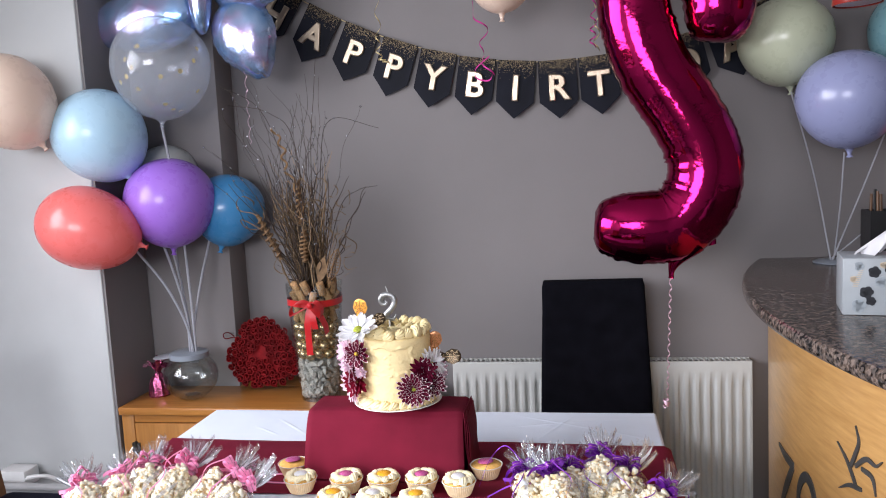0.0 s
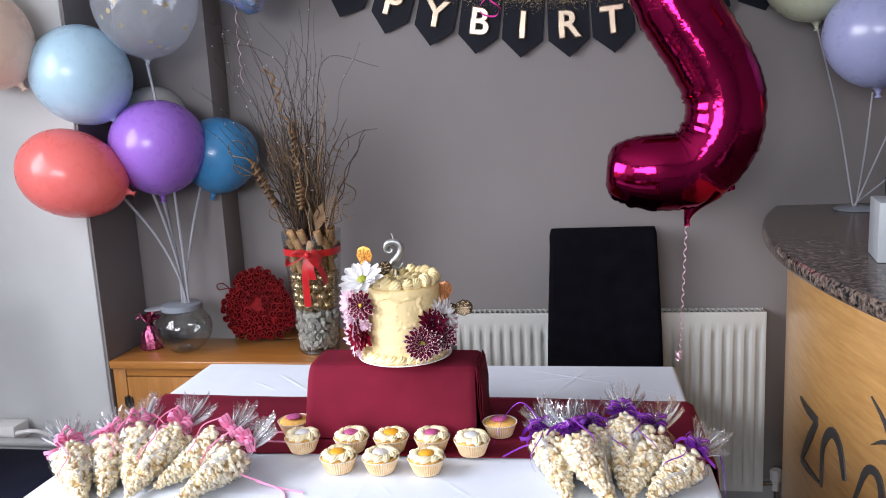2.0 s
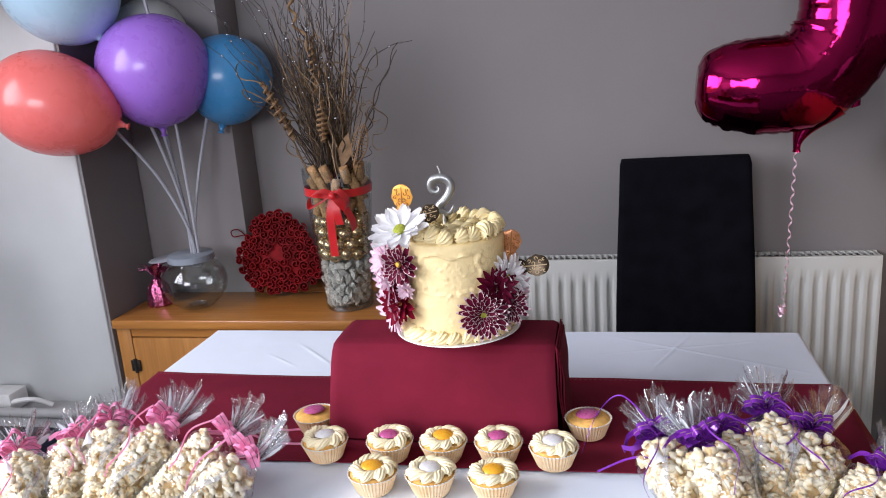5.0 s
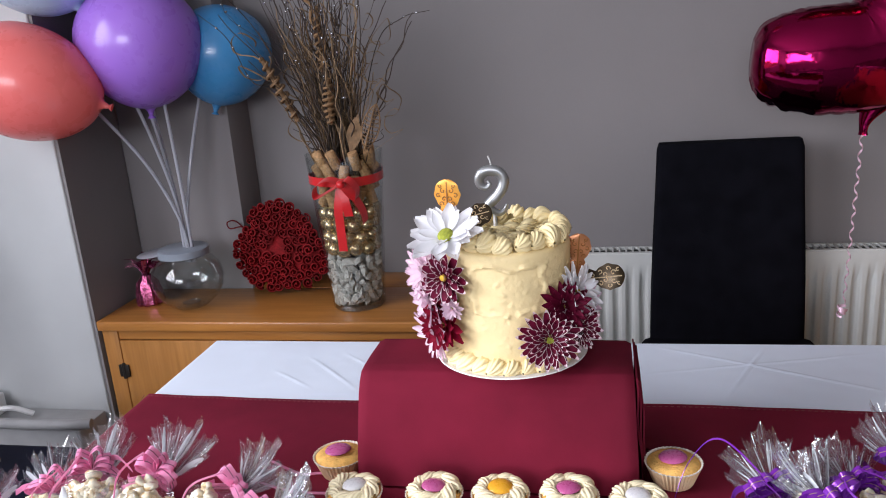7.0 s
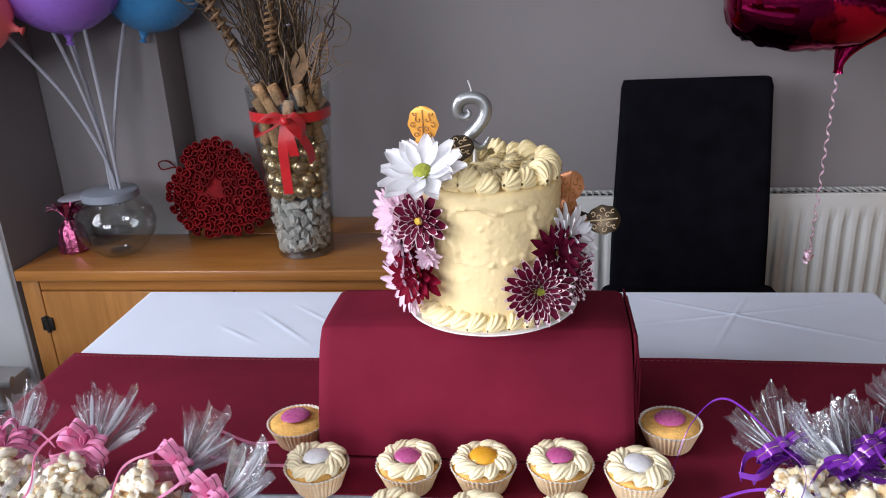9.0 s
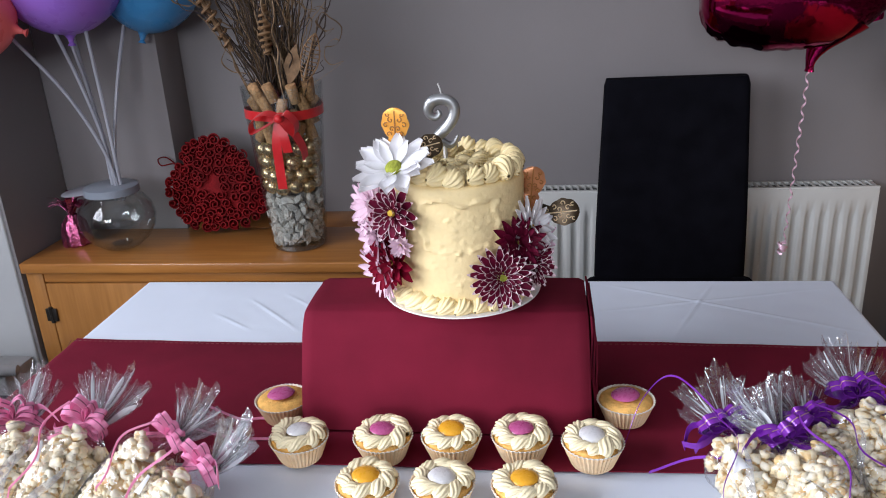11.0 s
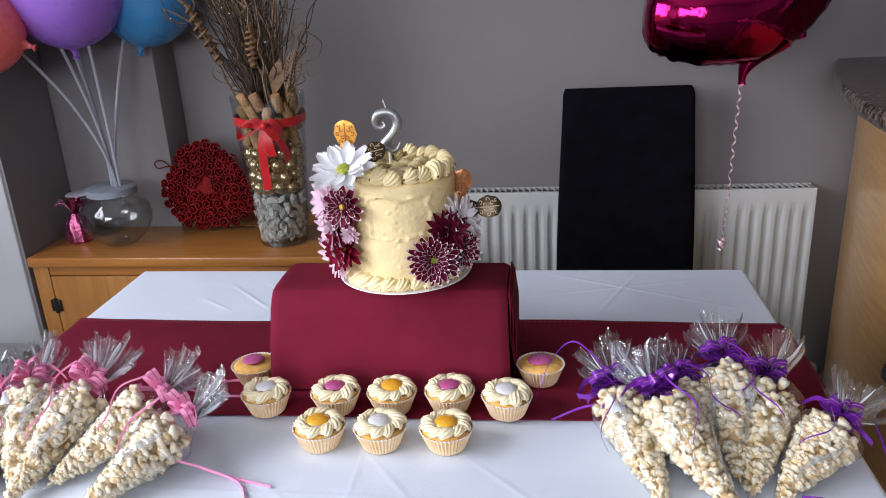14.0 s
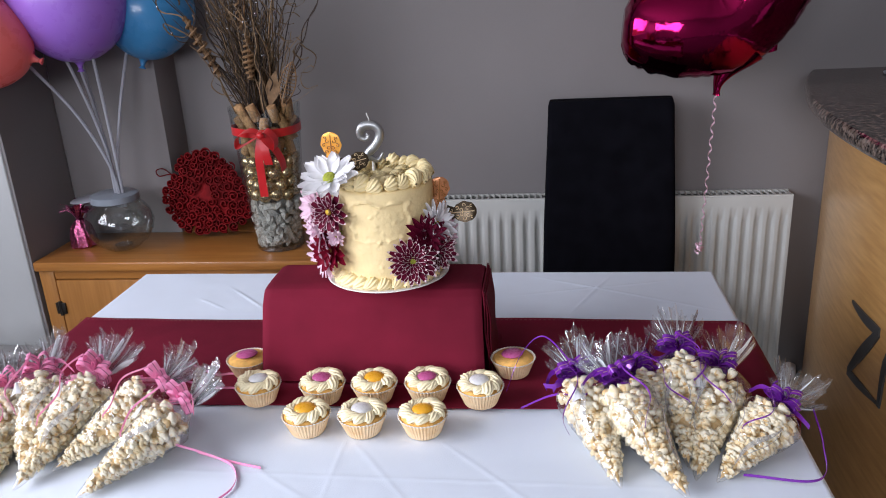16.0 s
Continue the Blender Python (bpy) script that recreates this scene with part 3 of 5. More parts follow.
def table():
    t = thing("table", (0, 0, 0), "rectangular wooden table under a white cloth", "table")
    part("tabletop", box(-TX + .006, TX - .006, TY0 + .006, TY1 - .006, .715, .742, .004), brown_wood, t)
    for x in (-TX + .06, TX - .06):
        for y in (TY0 + .06, TY1 - .06):
            part("leg", box(x - .028, x + .028, y - .028, y + .028, 0, .715, .004), brown_wood, t)
    part("apron", box(-TX + .09, TX - .09, TY0 + .05, TY0 + .07, .63, .715), brown_wood, t)
    part("apron", box(-TX + .09, TX - .09, TY1 - .07, TY1 - .05, .63, .715), brown_wood, t)


table()
CREASES = [((.20, 1.72), (.52, 1.56), .0016), ((.28, 1.55), (.36, 1.72), .0014), ((.18, 1.62), (.50, 1.70), .0010), ((-.33, 1.66), (-.23, 1.56), .0016), ((-.37, 1.61), (-.30, 1.56), .0014),
           ((-.28, 1.68), (-.19, 1.60), .0012), ((-.15, 1.16), (.05, 1.02), .0006), ((.10, 1.20), (.30, 1.00), .0007), ((-.02, 1.22), (.16, .98), .0005), ((.0, .97), (.0, 1.25), .0004), ((-.5, 1.115), (.5, 1.105), .0004)]


def crease(x, y):
    h = 0
    for (ax, ay), (bx, by), k in CREASES:
        dx, dy = bx - ax, by - ay
        L = math.hypot(dx, dy)
        s = ((x - ax) * dx + (y - ay) * dy) / L / L
        d = abs((x - ax) * dy - (y - ay) * dx) / L
        if -.1 < s < 1.1 and d < .02:
            fade = max(0, min(1, (s + .1) / .45, (1.1 - s) / .45))
            h += .9 * k * fade * math.exp(-(d / .0023) ** 2)
    return h + .0009 * noise.noise(Vector((x * 9, y * 9, 0))) + .0004 * noise.noise(Vector((x * 30, y * 30, 4)))


def tablecloth():
    c = thing("tablecloth", (0, 0, 0), "creased white linen tablecloth hanging over the table's edges", "tablecloth")
    nx, ny = 420, 300

    def top(u, v):
        x, y = -TX + 2 * TX * u, TY0 + (TY1 - TY0) * v
        e = min(x + TX, TX - x, y - TY0, TY1 - y)
        return x, y, TZ + crease(x, y) * min(1, e / .012) - .0045 * max(0, 1 - e / .006) ** 2
    g = M().add(sheet(nx, ny, top))
    # the hanging border, with soft folds that open towards the hem
    loop = [(-TX + 2 * TX * i / nx, TY0) for i in range(nx)] + [(TX, TY0 + (TY1 - TY0) * i / ny) for i in range(ny)] + [(TX - 2 * TX * i / nx, TY1) for i in range(nx)] + [(-TX, TY1 - (TY1 - TY0) * i / ny) for i in range(ny)]
    n = len(loop)
    cum = [0]
    for a, b in zip(loop, loop[1:] + loop[:1]):
        cum.append(cum[-1] + math.hypot(b[0] - a[0], b[1] - a[1]))

    def drop(u, v):
        i = round(u * n) % n
        x, y = loop[i]
        s = cum[i]
        ox, oy = max(0, abs(x) - TX + .05) / .05 * (1 if x > 0 else -1), max(0, abs(y - (TY0 + TY1) / 2) - (TY1 - TY0) / 2 + .05) / .05 * (1 if y > 1.3 else -1)
        L = math.hypot(ox, oy) or 1
        w = v * (.006 + .012 * (1 + math.sin(s * 21 + 2 * math.sin(s * 5))) + .004 * math.sin(s * 60)) + .0015 * min(1, v * 20)
        return x + ox / L * w, y + oy / L * w, TZ - .0045 - .24 * v
    g.add(sheet(n, 14, drop))
    part("cloth", g, linen_white, c, angle=80)


tablecloth()


def runner():
    r = thing("table_runner", (0, 0, 0), "dark maroon cloth runner across the white tablecloth", "table runner")
    y0, y1 = 1.254, 1.519
    side = .16

    def fn(u, v):
        s = -TX - side + u * 2 * (TX + side)
        y = y0 + (y1 - y0) * v + .002 * math.sin(s * 6) + .0015 * math.sin(s * 17 + 3)
        x, z = s, TZ + .0035 + .0008 * noise.noise(Vector((s * 12, y * 12, 7)))
        if abs(s) > TX + .002:
            d = abs(s) - TX - .002
            x = math.copysign(TX + .010 + .09 * d + .010 * d / side * math.sin(y * 40), s)
            z = TZ - .002 - d
        elif v > .93:
            z += .003 * max(0, math.sin(s * 8 + .6)) * (v - .93) / .07
        return x, y, z
    part("cloth", sheet(180, 60, fn, .0014), maroon, r, angle=80)
    g = M()
    for i in range(150):
        u = .10 + .8 * i / 150
        a, b = Vector(fn(u, .975)), Vector(fn(u + .0028, .975))
        d = Vector((0, 0, .0006))
        g.add(tube([a + d, b + d], .0004, 4))
    tagged(part("hem_stitching", g, maroon_thread, r, "pale stitching along the hem"), kind="stuff")


runner()


def cake_stand():
    s = thing("cake_stand", (0, 0, 0), "box wrapped in folded maroon cloth as a cake stand", "cake stand")
    x0, x1, y0, y1, z0, z1 = -.148, .160, 1.341, 1.447, TZ + .006, .877

    def skin(u, v):
        # over the front, top and back in one piece of cloth
        prof = [(y0 - .030, z0), (y0 - .018, z0 + .05), (y0 - .003, z1 - .022), (y0 + .004, z1 - .010), (y0 + .012, z1 - .002), (y0 + .024, z1), (y0 + .06, z1 + .0008), (y1 - .008, z1), (y1 - .001, z1 - .006), (y1, z1 - .02), (y1 + .002, z0)]
        k = u * (len(prof) - 1)
        i = min(int(k), len(prof) - 2)
        t = k - i
        y, z = (prof[i][j] * (1 - t) + prof[i + 1][j] * t for j in (0, 1))
        x = x0 + (x1 - x0) * v
        w = .0012 * noise.noise(Vector((x * 14, y * 20, z * 14)))
        e = max(0, .006 - min(x - x0, x1 - x)) / .006
        slant = .004 * (z - z0) / .12
        return x + slant * (1 - 2 * v), y + w + (.003 * e if y < 1.38 else -.003 * e), z + w - .002 * e
    part("cloth", sheet(60, 50, skin, .002), maroon, s, angle=75)
    part("inner_box", box(x0 + .004, x1 - .004, y0 + .006, y1 - .006, z0, z1 - .006, .004), maroon, s)
    for k, (dx, dy) in enumerate(((.0008, .0), (.0032, .004), (.0058, .010))):
        xx = x1 + dx

        def leaf(u, v, xx=xx, dy=dy, k=k):
            y = y0 + dy + .002 + (y1 - y0 - dy) * v
            return xx + .001 * math.sin(9 * u + k) + (.003 - .006 * u), y + .001 * math.sin(12 * u), z0 + (z1 - z0 - .004 * k) * u
        part("folded_layer", sheet(16, 12, leaf, .0018), maroon, s, angle=75)
    part("cloth_corner", sheet(8, 6, lambda u, v: (x1 - .01 + .026 * u, y1 - .03 + .05 * v - .01 * u, TZ + .007 + .012 * (1 - u) * v), .0014), maroon, s)


cake_stand()


# ---- cake ----
CAKE = (.023, 1.399, .8785)


def dollop(r, ridges=6, twist=2.2, tall=1.0, tail=0.0, nu=30, nv=10):
    """A piped star-nozzle rosette, its base at z = 0, with an optional pulled tail along +x."""
    def fn(u, v):
        a, p = u * 2 * math.pi, v * math.pi * .5
        k = 1 + .30 * math.cos(ridges * (a + twist * v))
        rad = r * k * math.cos(p) ** .75 if v < 1 else 0
        return rad * math.cos(a) + tail * r * v * v, rad * math.sin(a), r * tall * math.sin(p)
    return sheet(nu, nv, fn)


def piped_shell(r, L, ridges=9, twist=1.2, lift=.55, nu=20, nv=72):
    """A length of star-nozzle icing along x: blunt at one end, pulled to a tail at the other, ridged all along."""
    def fn(u, v):
        a = v * 2 * math.pi
        rad = r * math.sin(math.pi * (.02 + .96 * u) ** .62) ** .65
        k = .80 + .27 * abs(math.cos(ridges * .5 * (a + twist * u)))
        return L * (u - .38), rad * k * math.cos(a), max(0, rad * k * math.sin(a) * .95 + r * lift + r * .22 * math.sin(math.pi * u))
    return sheet(nu, nv, fn)


def plate():
    p = solid("plate", lathe([(0, .002), (.04, 0), (.045, .001), (.083, .0075), (.0855, .0085), (.0845, .0095), (.045, .0045), (0, .0042)], 64), porcelain, "round white porcelain plate under the cake", "plate")
    p.matrix_basis = Matrix.Translation(CAKE)


plate()


def cake():
    c = thing("cake", CAKE, "tall round cake roughly coated in pale yellow buttercream", "cake")
    R, z0, z1 = .0685, .005, .139
    prof = [(0, z0), (R - .004, z0)] + [(R, z0 + .004 + (z1 - z0 - .012) * i / 72) for i in range(73)] + [(R - .001, z1 - .003), (R - .004, z1)] + [(R - .004 - (R - .004) * i / 12, z1) for i in range(1, 12)] + [(0, z1)]

    def wave(a, i):
        z = prof[i][1]
        p = Vector((math.cos(a) * 1.3, math.sin(a) * 1.3, z * 26))
        w = 1 + .008 * noise.noise(p * 1.6) + .004 * noise.noise(p * 4) + .055 * max(0, noise.noise(p * 9) - .32) - .05 * max(0, noise.noise(p * 15 + Vector((4, 0, 0))) - .42) - .005 * abs(noise.noise(Vector((a * 2.2, z * 70, 3))))
        # a scraped patch with a raised ragged edge
        da = (a + math.pi) % (2 * math.pi) - math.pi + 1.45 + .14 * noise.noise(p * 2.5)
        dz = z - .098 + .007 * noise.noise(p * 2.5 + Vector((0, 7, 0)))
        if abs(da) < .52 and abs(dz) < .024:
            w -= .016
        elif abs(da) < .62 and abs(dz) < .0275:
            w += .050 * max(0, .45 + noise.noise(p * 6))
        return w * (.955 + .06 * z / z1)
    body = part("body", lathe(prof, 200, wave), buttercream, c, angle=80)
    random.seed(11)
    n = 26
    shells = [mesh_of("shell", piped_shell(.0086, .0225 + .002 * k, 9 + k % 2, 1.0 + .4 * k), buttercream_pale, 80) for k in range(3)]
    roses = [mesh_of("rosette", dollop(.0122, 8, 3.0 + .5 * k, 1.0 + .25 * k, -.3 + .4 * k, 40, 12), buttercream_pale, 80) for k in range(3)]
    for i in range(n):
        a = 2 * math.pi * i / n
        k = rnd(.9, 1.1)
        part("border_shell", shells[i % 3], None, c, at=pose((R - .0015) * math.cos(a), (R - .0015) * math.sin(a), .0045, 0, 0, math.degrees(a) - 40) @ Matrix.Diagonal((k * .95, k * 1.25, k * 1.3, 1)))
    n = 21
    for i in range(n):
        a = 2 * math.pi * i / n
        k = rnd(.85, 1.15)
        part("border_shell", shells[(i + 1) % 3], None, c, at=pose((R - .009) * math.cos(a), (R - .009) * math.sin(a), z1 - .001, rnd(-12, 12), rnd(-12, 12), math.degrees(a) - 52 + rnd(-25, 25)) @ Matrix.Diagonal((k * .92, k * 1.2, k * 1.45, 1)))
    for r, n in ((.042, 13), (.023, 8), (.005, 2)):
        for i in range(n):
            a = 2 * math.pi * (i + .5) / n + r * 40
            k = rnd(.65, 1.0)
            part("rosette", roses[i % 3], None, c, at=pose(r * math.cos(a), r * math.sin(a), z1 - .002, rnd(-25, 25), rnd(-25, 25), rnd(0, 360)) @ Matrix.Diagonal((k, k, k * rnd(.7, 1.15), 1)))


cake()


def candle():
    c = thing("number_candle", (CAKE[0] - .014, CAKE[1] + .022, CAKE[2] + .139), "silver number two candle stuck in the cake", "candle")
    P = [(-.0065, 0, .066), (-.0045, 0, .061), (-.009, 0, .0575), (-.0145, 0, .061), (-.0155, 0, .069), (-.011, 0, .0765), (-.002, 0, .079), (.007, 0, .076), (.0115, 0, .068), (.010, 0, .057), (.003, 0, .045), (-.005, 0, .036), (-.0105, 0, .027), (-.0115, 0, .022)]
    n = 60
    S = [Vector((p.x, p.y, .018 + (p.z - .018) * .86)) for p in spline(P, n)]
    rad = [.0026 + .0039 * min(1, i / 22) - .001 * max(0, i - 48) / 12 for i in range(n)]
    part("numeral", tube(S, rad, 12, .8), silver_wax, c)
    S = spline([(-.012, 0, .022), (-.004, 0, .026), (.004, 0, .022), (.010, 0, .024), (.0145, 0, .032)], 24)
    part("foot", tube(S, [.0052 - .0035 * (i / 23) ** 2 for i in range(24)], 12, .8), silver_wax, c)
    part("pick", tube([(0, 0, -.01), (0, 0, .022)], .0022, 8), white_plastic, c)
    part("wick", tube(spline([(-.001, 0, .071), (-.002, 0, .080), (-.0045, 0, .087)], 8), .0009, 6), wick_m, c)


candle()


# ---- flowers on the cake ----
def petal_mesh(name, L, W, curl, mats, tip=0, cup=.25):
    def fn(u, v):
        w = W * (math.sin(math.pi * min(1, .12 + .85 * u)) ** .8) * (.55 + .45 * min(1, u * 1.6))
        s = math.copysign(abs(v * 2 - 1) ** .4, v - .5)
        return L * u, s * w * .5, curl * L * u * u + cup * W * s * s * (.3 + u * .5)
    g = M()
    v, f = sheet(9, 6, fn)
    g.add((v, f))
    if tip:
        g.k = [1 if (i // 6 >= 9 - tip or i % 6 in (0, 5) and i // 6 > 2) else 0 for i in range(len(f))]
    return mesh_of(name, g, mats, 80)


def flower(label, at, facing, layers, eye, eye_r, mats, tip=0, seed=1):
    random.seed(seed)
    z = Vector(facing).normalized()
    rot = z.to_track_quat('Z', 'Y').to_matrix().to_4x4()
    fl = thing("flower", Matrix.Translation(at) @ rot, label, "flower", "flowers on the cake")
    for n, L, W, lift, curl, zz in layers:
        me = petal_mesh("petal", L, W, curl, mats, tip)
        for i in range(n):
            a = 360 * (i + rnd(-.25, .25)) / n + 13 * n
            k = rnd(.86, 1.08)
            part("petal", me, None, fl, at=pose(0, 0, zz, 0, 0, a) @ pose(.15 * L, 0, 0, 0, -lift + rnd(-7, 7), 0) @ Matrix.Diagonal((k, k, k, 1)))
    if eye_r:
        part("eye", lathe([(eye_r, 0), (eye_r, eye_r * .3), (eye_r * .75, eye_r * .6), (eye_r * .35, eye_r * .68), (0, eye_r * .62)], 18), eye, fl, at=Matrix.Translation((0, 0, layers[-1][5])))
    part("stem", tube([(0, 0, -.016), (0, 0, .002)], .0018, 6), flower_eye, fl)


def on_cake(ang, z, out):
    """A place on the cake's side: angle in degrees, height above the plate, distance out from the coat."""
    a = radians(ang)
    r = .0685 + out
    return CAKE[0] + r * math.cos(a), CAKE[1] + r * math.sin(a), CAKE[2] + z


daisy_l = [(12, .036, .0180, 6, .08, 0), (10, .035, .0180, 16, .05, .0015), (5, .026, .012, 30, .0, .003)]
mum_l = [(13, .0265, .0112, 4, .12, 0), (12, .0235, .0105, 20, .12, .0015), (10, .019, .007, 40, .0, .003), (6, .012, .005, 60, -.1, .004)]
big_l = [(19, .031, .0092, 2, .10, 0), (18, .028, .0088, 16, .12, .002), (17, .024, .0075, 34, .05, .004), (13, .018, .006, 50, -.1, .005), (9, .011, .005, 66, -.2, .006)]
mid_l = [(16, .027, .0095, 4, .06, 0), (14, .024, .009, 20, .08, .002), (12, .019, .0075, 40, .0, .004), (8, .012, .006, 62, -.1, .005)]
soft_l = [(14, .030, .011, 4, .05, 0), (13, .027, .010, 24, .0, .002), (9, .020, .009, 45, -.1, .004)]
small_l = [(12, .013, .006, 15, .0, 0), (9, .011, .005, 45, -.1, .001), (5, .007, .004, 70, -.1, .002)]
flower("white daisy with a green eye on the cake's rim", on_cake(228, .156, .012), (-.16, -.55, .82), daisy_l, flower_eye, .0085, [petal_white], seed=1)
flower("pale pink chrysanthemum on the cake's side", on_cake(204, .112, .022), (-.75, -.62, .15), soft_l, flower_gold, .003, [petal_pink], seed=2)
flower("pale pink chrysanthemum on the cake's side", on_cake(204, .080, .020), (-.8, -.55, -.1), soft_l, flower_gold, .003, [petal_pink], seed=12)
flower("white-tipped maroon chrysanthemum on the cake's side", on_cake(224, .112, .014), (-.35, -.9, .15), mum_l, flower_gold, .0042, [petal_maroon, petal_tip], 1, seed=3)
flower("small pale pink flower between maroon blooms", on_cake(229, .079, .013), (-.2, -.9, -.1), small_l, flower_gold, .001, [petal_pink], seed=4)
flower("small pale pink flower between maroon blooms", on_cake(212, .070, .014), (-.7, -.7, .2), small_l, flower_gold, .001, [petal_pink], seed=14)
flower("deep red chrysanthemum low on the cake's side", on_cake(217, .056, .014), (-.4, -.85, .1), mum_l, petal_red, .002, [petal_red], seed=5)
flower("pale pink bloom at the cake's foot", on_cake(206, .042, .018), (-.8, -.55, -.15), soft_l[:2], flower_gold, .002, [petal_pink], seed=6)
flower("maroon bloom behind the pale pink flowers", on_cake(210, .086, .011), (-.55, -.8, -.1), mum_l, petal_maroon, .002, [petal_maroon], seed=15)
flower("large maroon chrysanthemum with white edges and a green eye", on_cake(305, .047, .014), (.20, -.92, .22), big_l, flower_eye, .0062, [petal_maroon, petal_tip], 1, seed=7)
flower("maroon chrysanthemum on the cake's side", on_cake(322, .076, .012), (.5, -.75, .35), mid_l, petal_maroon, .002, [petal_maroon], seed=8)
flower("maroon chrysanthemum on the cake's side", on_cake(334, .050, .012), (.75, -.6, .05), big_l, petal_maroon, .002, [petal_maroon, petal_tip], 1, seed=9)
flower("pinkish white chrysanthemum on the cake's side", on_cake(338, .086, .012), (.8, -.45, .3), soft_l, flower_gold, .002, [petal_white], seed=10)
flower("pinkish white chrysanthemum on the cake's side", on_cake(350, .066, .012), (.95, -.25, .1), soft_l, flower_gold, .002, [petal_pink], seed=13)


def facing(loc, along, out):
    """A pose whose x runs along the first way and whose z looks along the second."""
    x = Vector(along).normalized()
    y = Vector(out).cross(x).normalized()
    m = Matrix((x, y, x.cross(y))).transposed().to_4x4()
    return Matrix.Translation(loc) @ m


def butterfly(at, label, wings):
    b = thing("butterfly_pick", at, label, "cake decoration")
    for m, mt, sc in wings:
        def out(x):
            # half width along the wing: small lower lobe, waist, large rounded upper lobe
            lo = 1 - ((x - .0105) / .0108) ** 2
            hi = 1 - ((x - .0300) / .0125) ** 2
            return max(.0015, .0086 * math.sqrt(max(0, lo)), .0110 * math.sqrt(max(0, hi))) * (1 + .04 * math.sin(x * 700))

        def fn(u, v):
            x = .0002 + .0421 * u
            return x * sc, out(x) * sc * (2 * v - 1), .0012 * math.sin(math.pi * v) + .0008 * math.sin(u * 9)
        w = part("wing", sheet(48, 6, fn, .0005), mt, b, at=m)
        g = M()
        random.seed(2)
        for cx, cy, n, r0 in ((.006, .0030, 7, .0020), (.011, .0050, 8, .0022), (.016, .0028, 7, .0020), (.022, .0050, 8, .0022), (.026, .0024, 8, .0022), (.029, .0072, 8, .0022), (.033, .0034, 8, .0024), (.037, .0055, 7, .0018)):
            for sgn in (-1, 1):
                S = [((cx + r0 * (1 - j / (n + 3)) * math.cos(j * .75 + cx * 200)) * sc, sgn * (cy + r0 * (1 - j / (n + 3)) * math.sin(j * .75 + cx * 200)) * sc, .0019) for j in range(n)]
                g.add(tube(S, .00045 * sc, 5))
        g.add(tube([(.002 * sc, 0, .0019), (.040 * sc, 0, .0019)], .0006 * sc, 5))
        part("lace", g, lace_light if mt is dark_card else lace_dark, w, "cut-out lace pattern")
    part("pick", tube([(0, 0, -.012), (0, 0, .004)], .0008, 6), gold_card, b)


butterfly((-.024, 1.374, 1.043), "gold card butterfly standing behind the daisy", [
    (facing((-.009, -.010, -.006), (.02, 0, 1), (-.1, -1, 0)), gold_card, 1.28), (facing((-.014, .004, -.003), (1, .1, .22), (.1, -.8, .6)), dark_card, 1.2)])
butterfly((.101, 1.404, .962), "copper and dark gold card butterfly on the cake's side", [
    (facing((-.004, 0, .004), (.10, 0, 1), (.1, -1, 0)), copper_card, 1.25), (facing((-.006, -.002, .004), (1, .1, .06), (.1, -1, .3)), dark_card, 1.3)])


# ---- cupcakes ----
def cupcake(label, sweet, iced, seed):
    random.seed(seed)
    S = Matrix.Diagonal((1.06, 1.06, .74, 1))
    c = thing("cupcake", (0, 0, 0), label, "cupcake", "cupcakes on the table")
    n = 42
    part("paper_case", lathe([(0, .0008), (.0195, .0004), (.0200, .002)] + [(.0200 + .0080 * i / 5, .002 + .030 * i / 5) for i in range(1, 6)] + [(.0274, .0318), (.0205, .006)], n * 2, lambda a, i: 1 + (.022 if round(a / (math.pi / n)) % 2 else -.022) * (i > 1)), case_paper, c, "pleated paper case", at=S, angle=12)
    part("case_rim", lathe([(.0272, .0300), (.0288, .0330), (.0282, .0334), (.0268, .0304)], n * 2, lambda a, i: 1 + (.022 if round(a / (math.pi / n)) % 2 else -.022)), case_rim, c, "white frilled paper rim", at=S, angle=12)
    part("sponge", lathe([(.0262, .026), (.0262, .031), (.024, .034), (.018, .0365), (.008, .038), (0, .0382)], 32, lambda a, i: 1 + .025 * noise.noise(Vector((math.cos(a) * 2, math.sin(a) * 2, i + seed)))), sponge, c, at=S, angle=80)
    if iced:
        swirls = [mesh_of("icing_swirl", piped_shell(.0072, .0215 + .0015 * k, 8, 1.5 + .5 * k, .8), cupcake_icing, 80) for k in range(3)]
        for i in range(10):
            a = 2 * math.pi * i / 10 + rnd(-.10, .10)
            k = rnd(.92, 1.10)
            part("icing_swirl", swirls[i % 3], None, c, at=S @ pose(.0188 * math.cos(a), .0188 * math.sin(a), .0325, 0, 0, math.degrees(a) + 112 + rnd(-18, 18)) @ pose(0, 0, 0, 0, rnd(-16, 2), 0) @ Matrix.Diagonal((k, k, k, 1)))
        part("icing_bed", dollop(.014, 6, 1, .5), cupcake_icing, c, at=S @ pose(0, 0, .034), angle=80)
    z = .0415 if iced else .0392
    part("sweet", lathe([(0, 0), (.0104, .0005), (.0124, .003), (.0110, .0060), (.0062, .0082), (0, .0089)] if iced else [(0, 0), (.0118, .0005), (.0142, .003), (.0124, .0058), (.007, .0078), (0, .0084)], 28), sweets[sweet], c, at=S @ pose(rnd(-.001, .001), rnd(-.001, .001), z - .0015, rnd(-5, 5), rnd(-5, 5), 0))
    return c


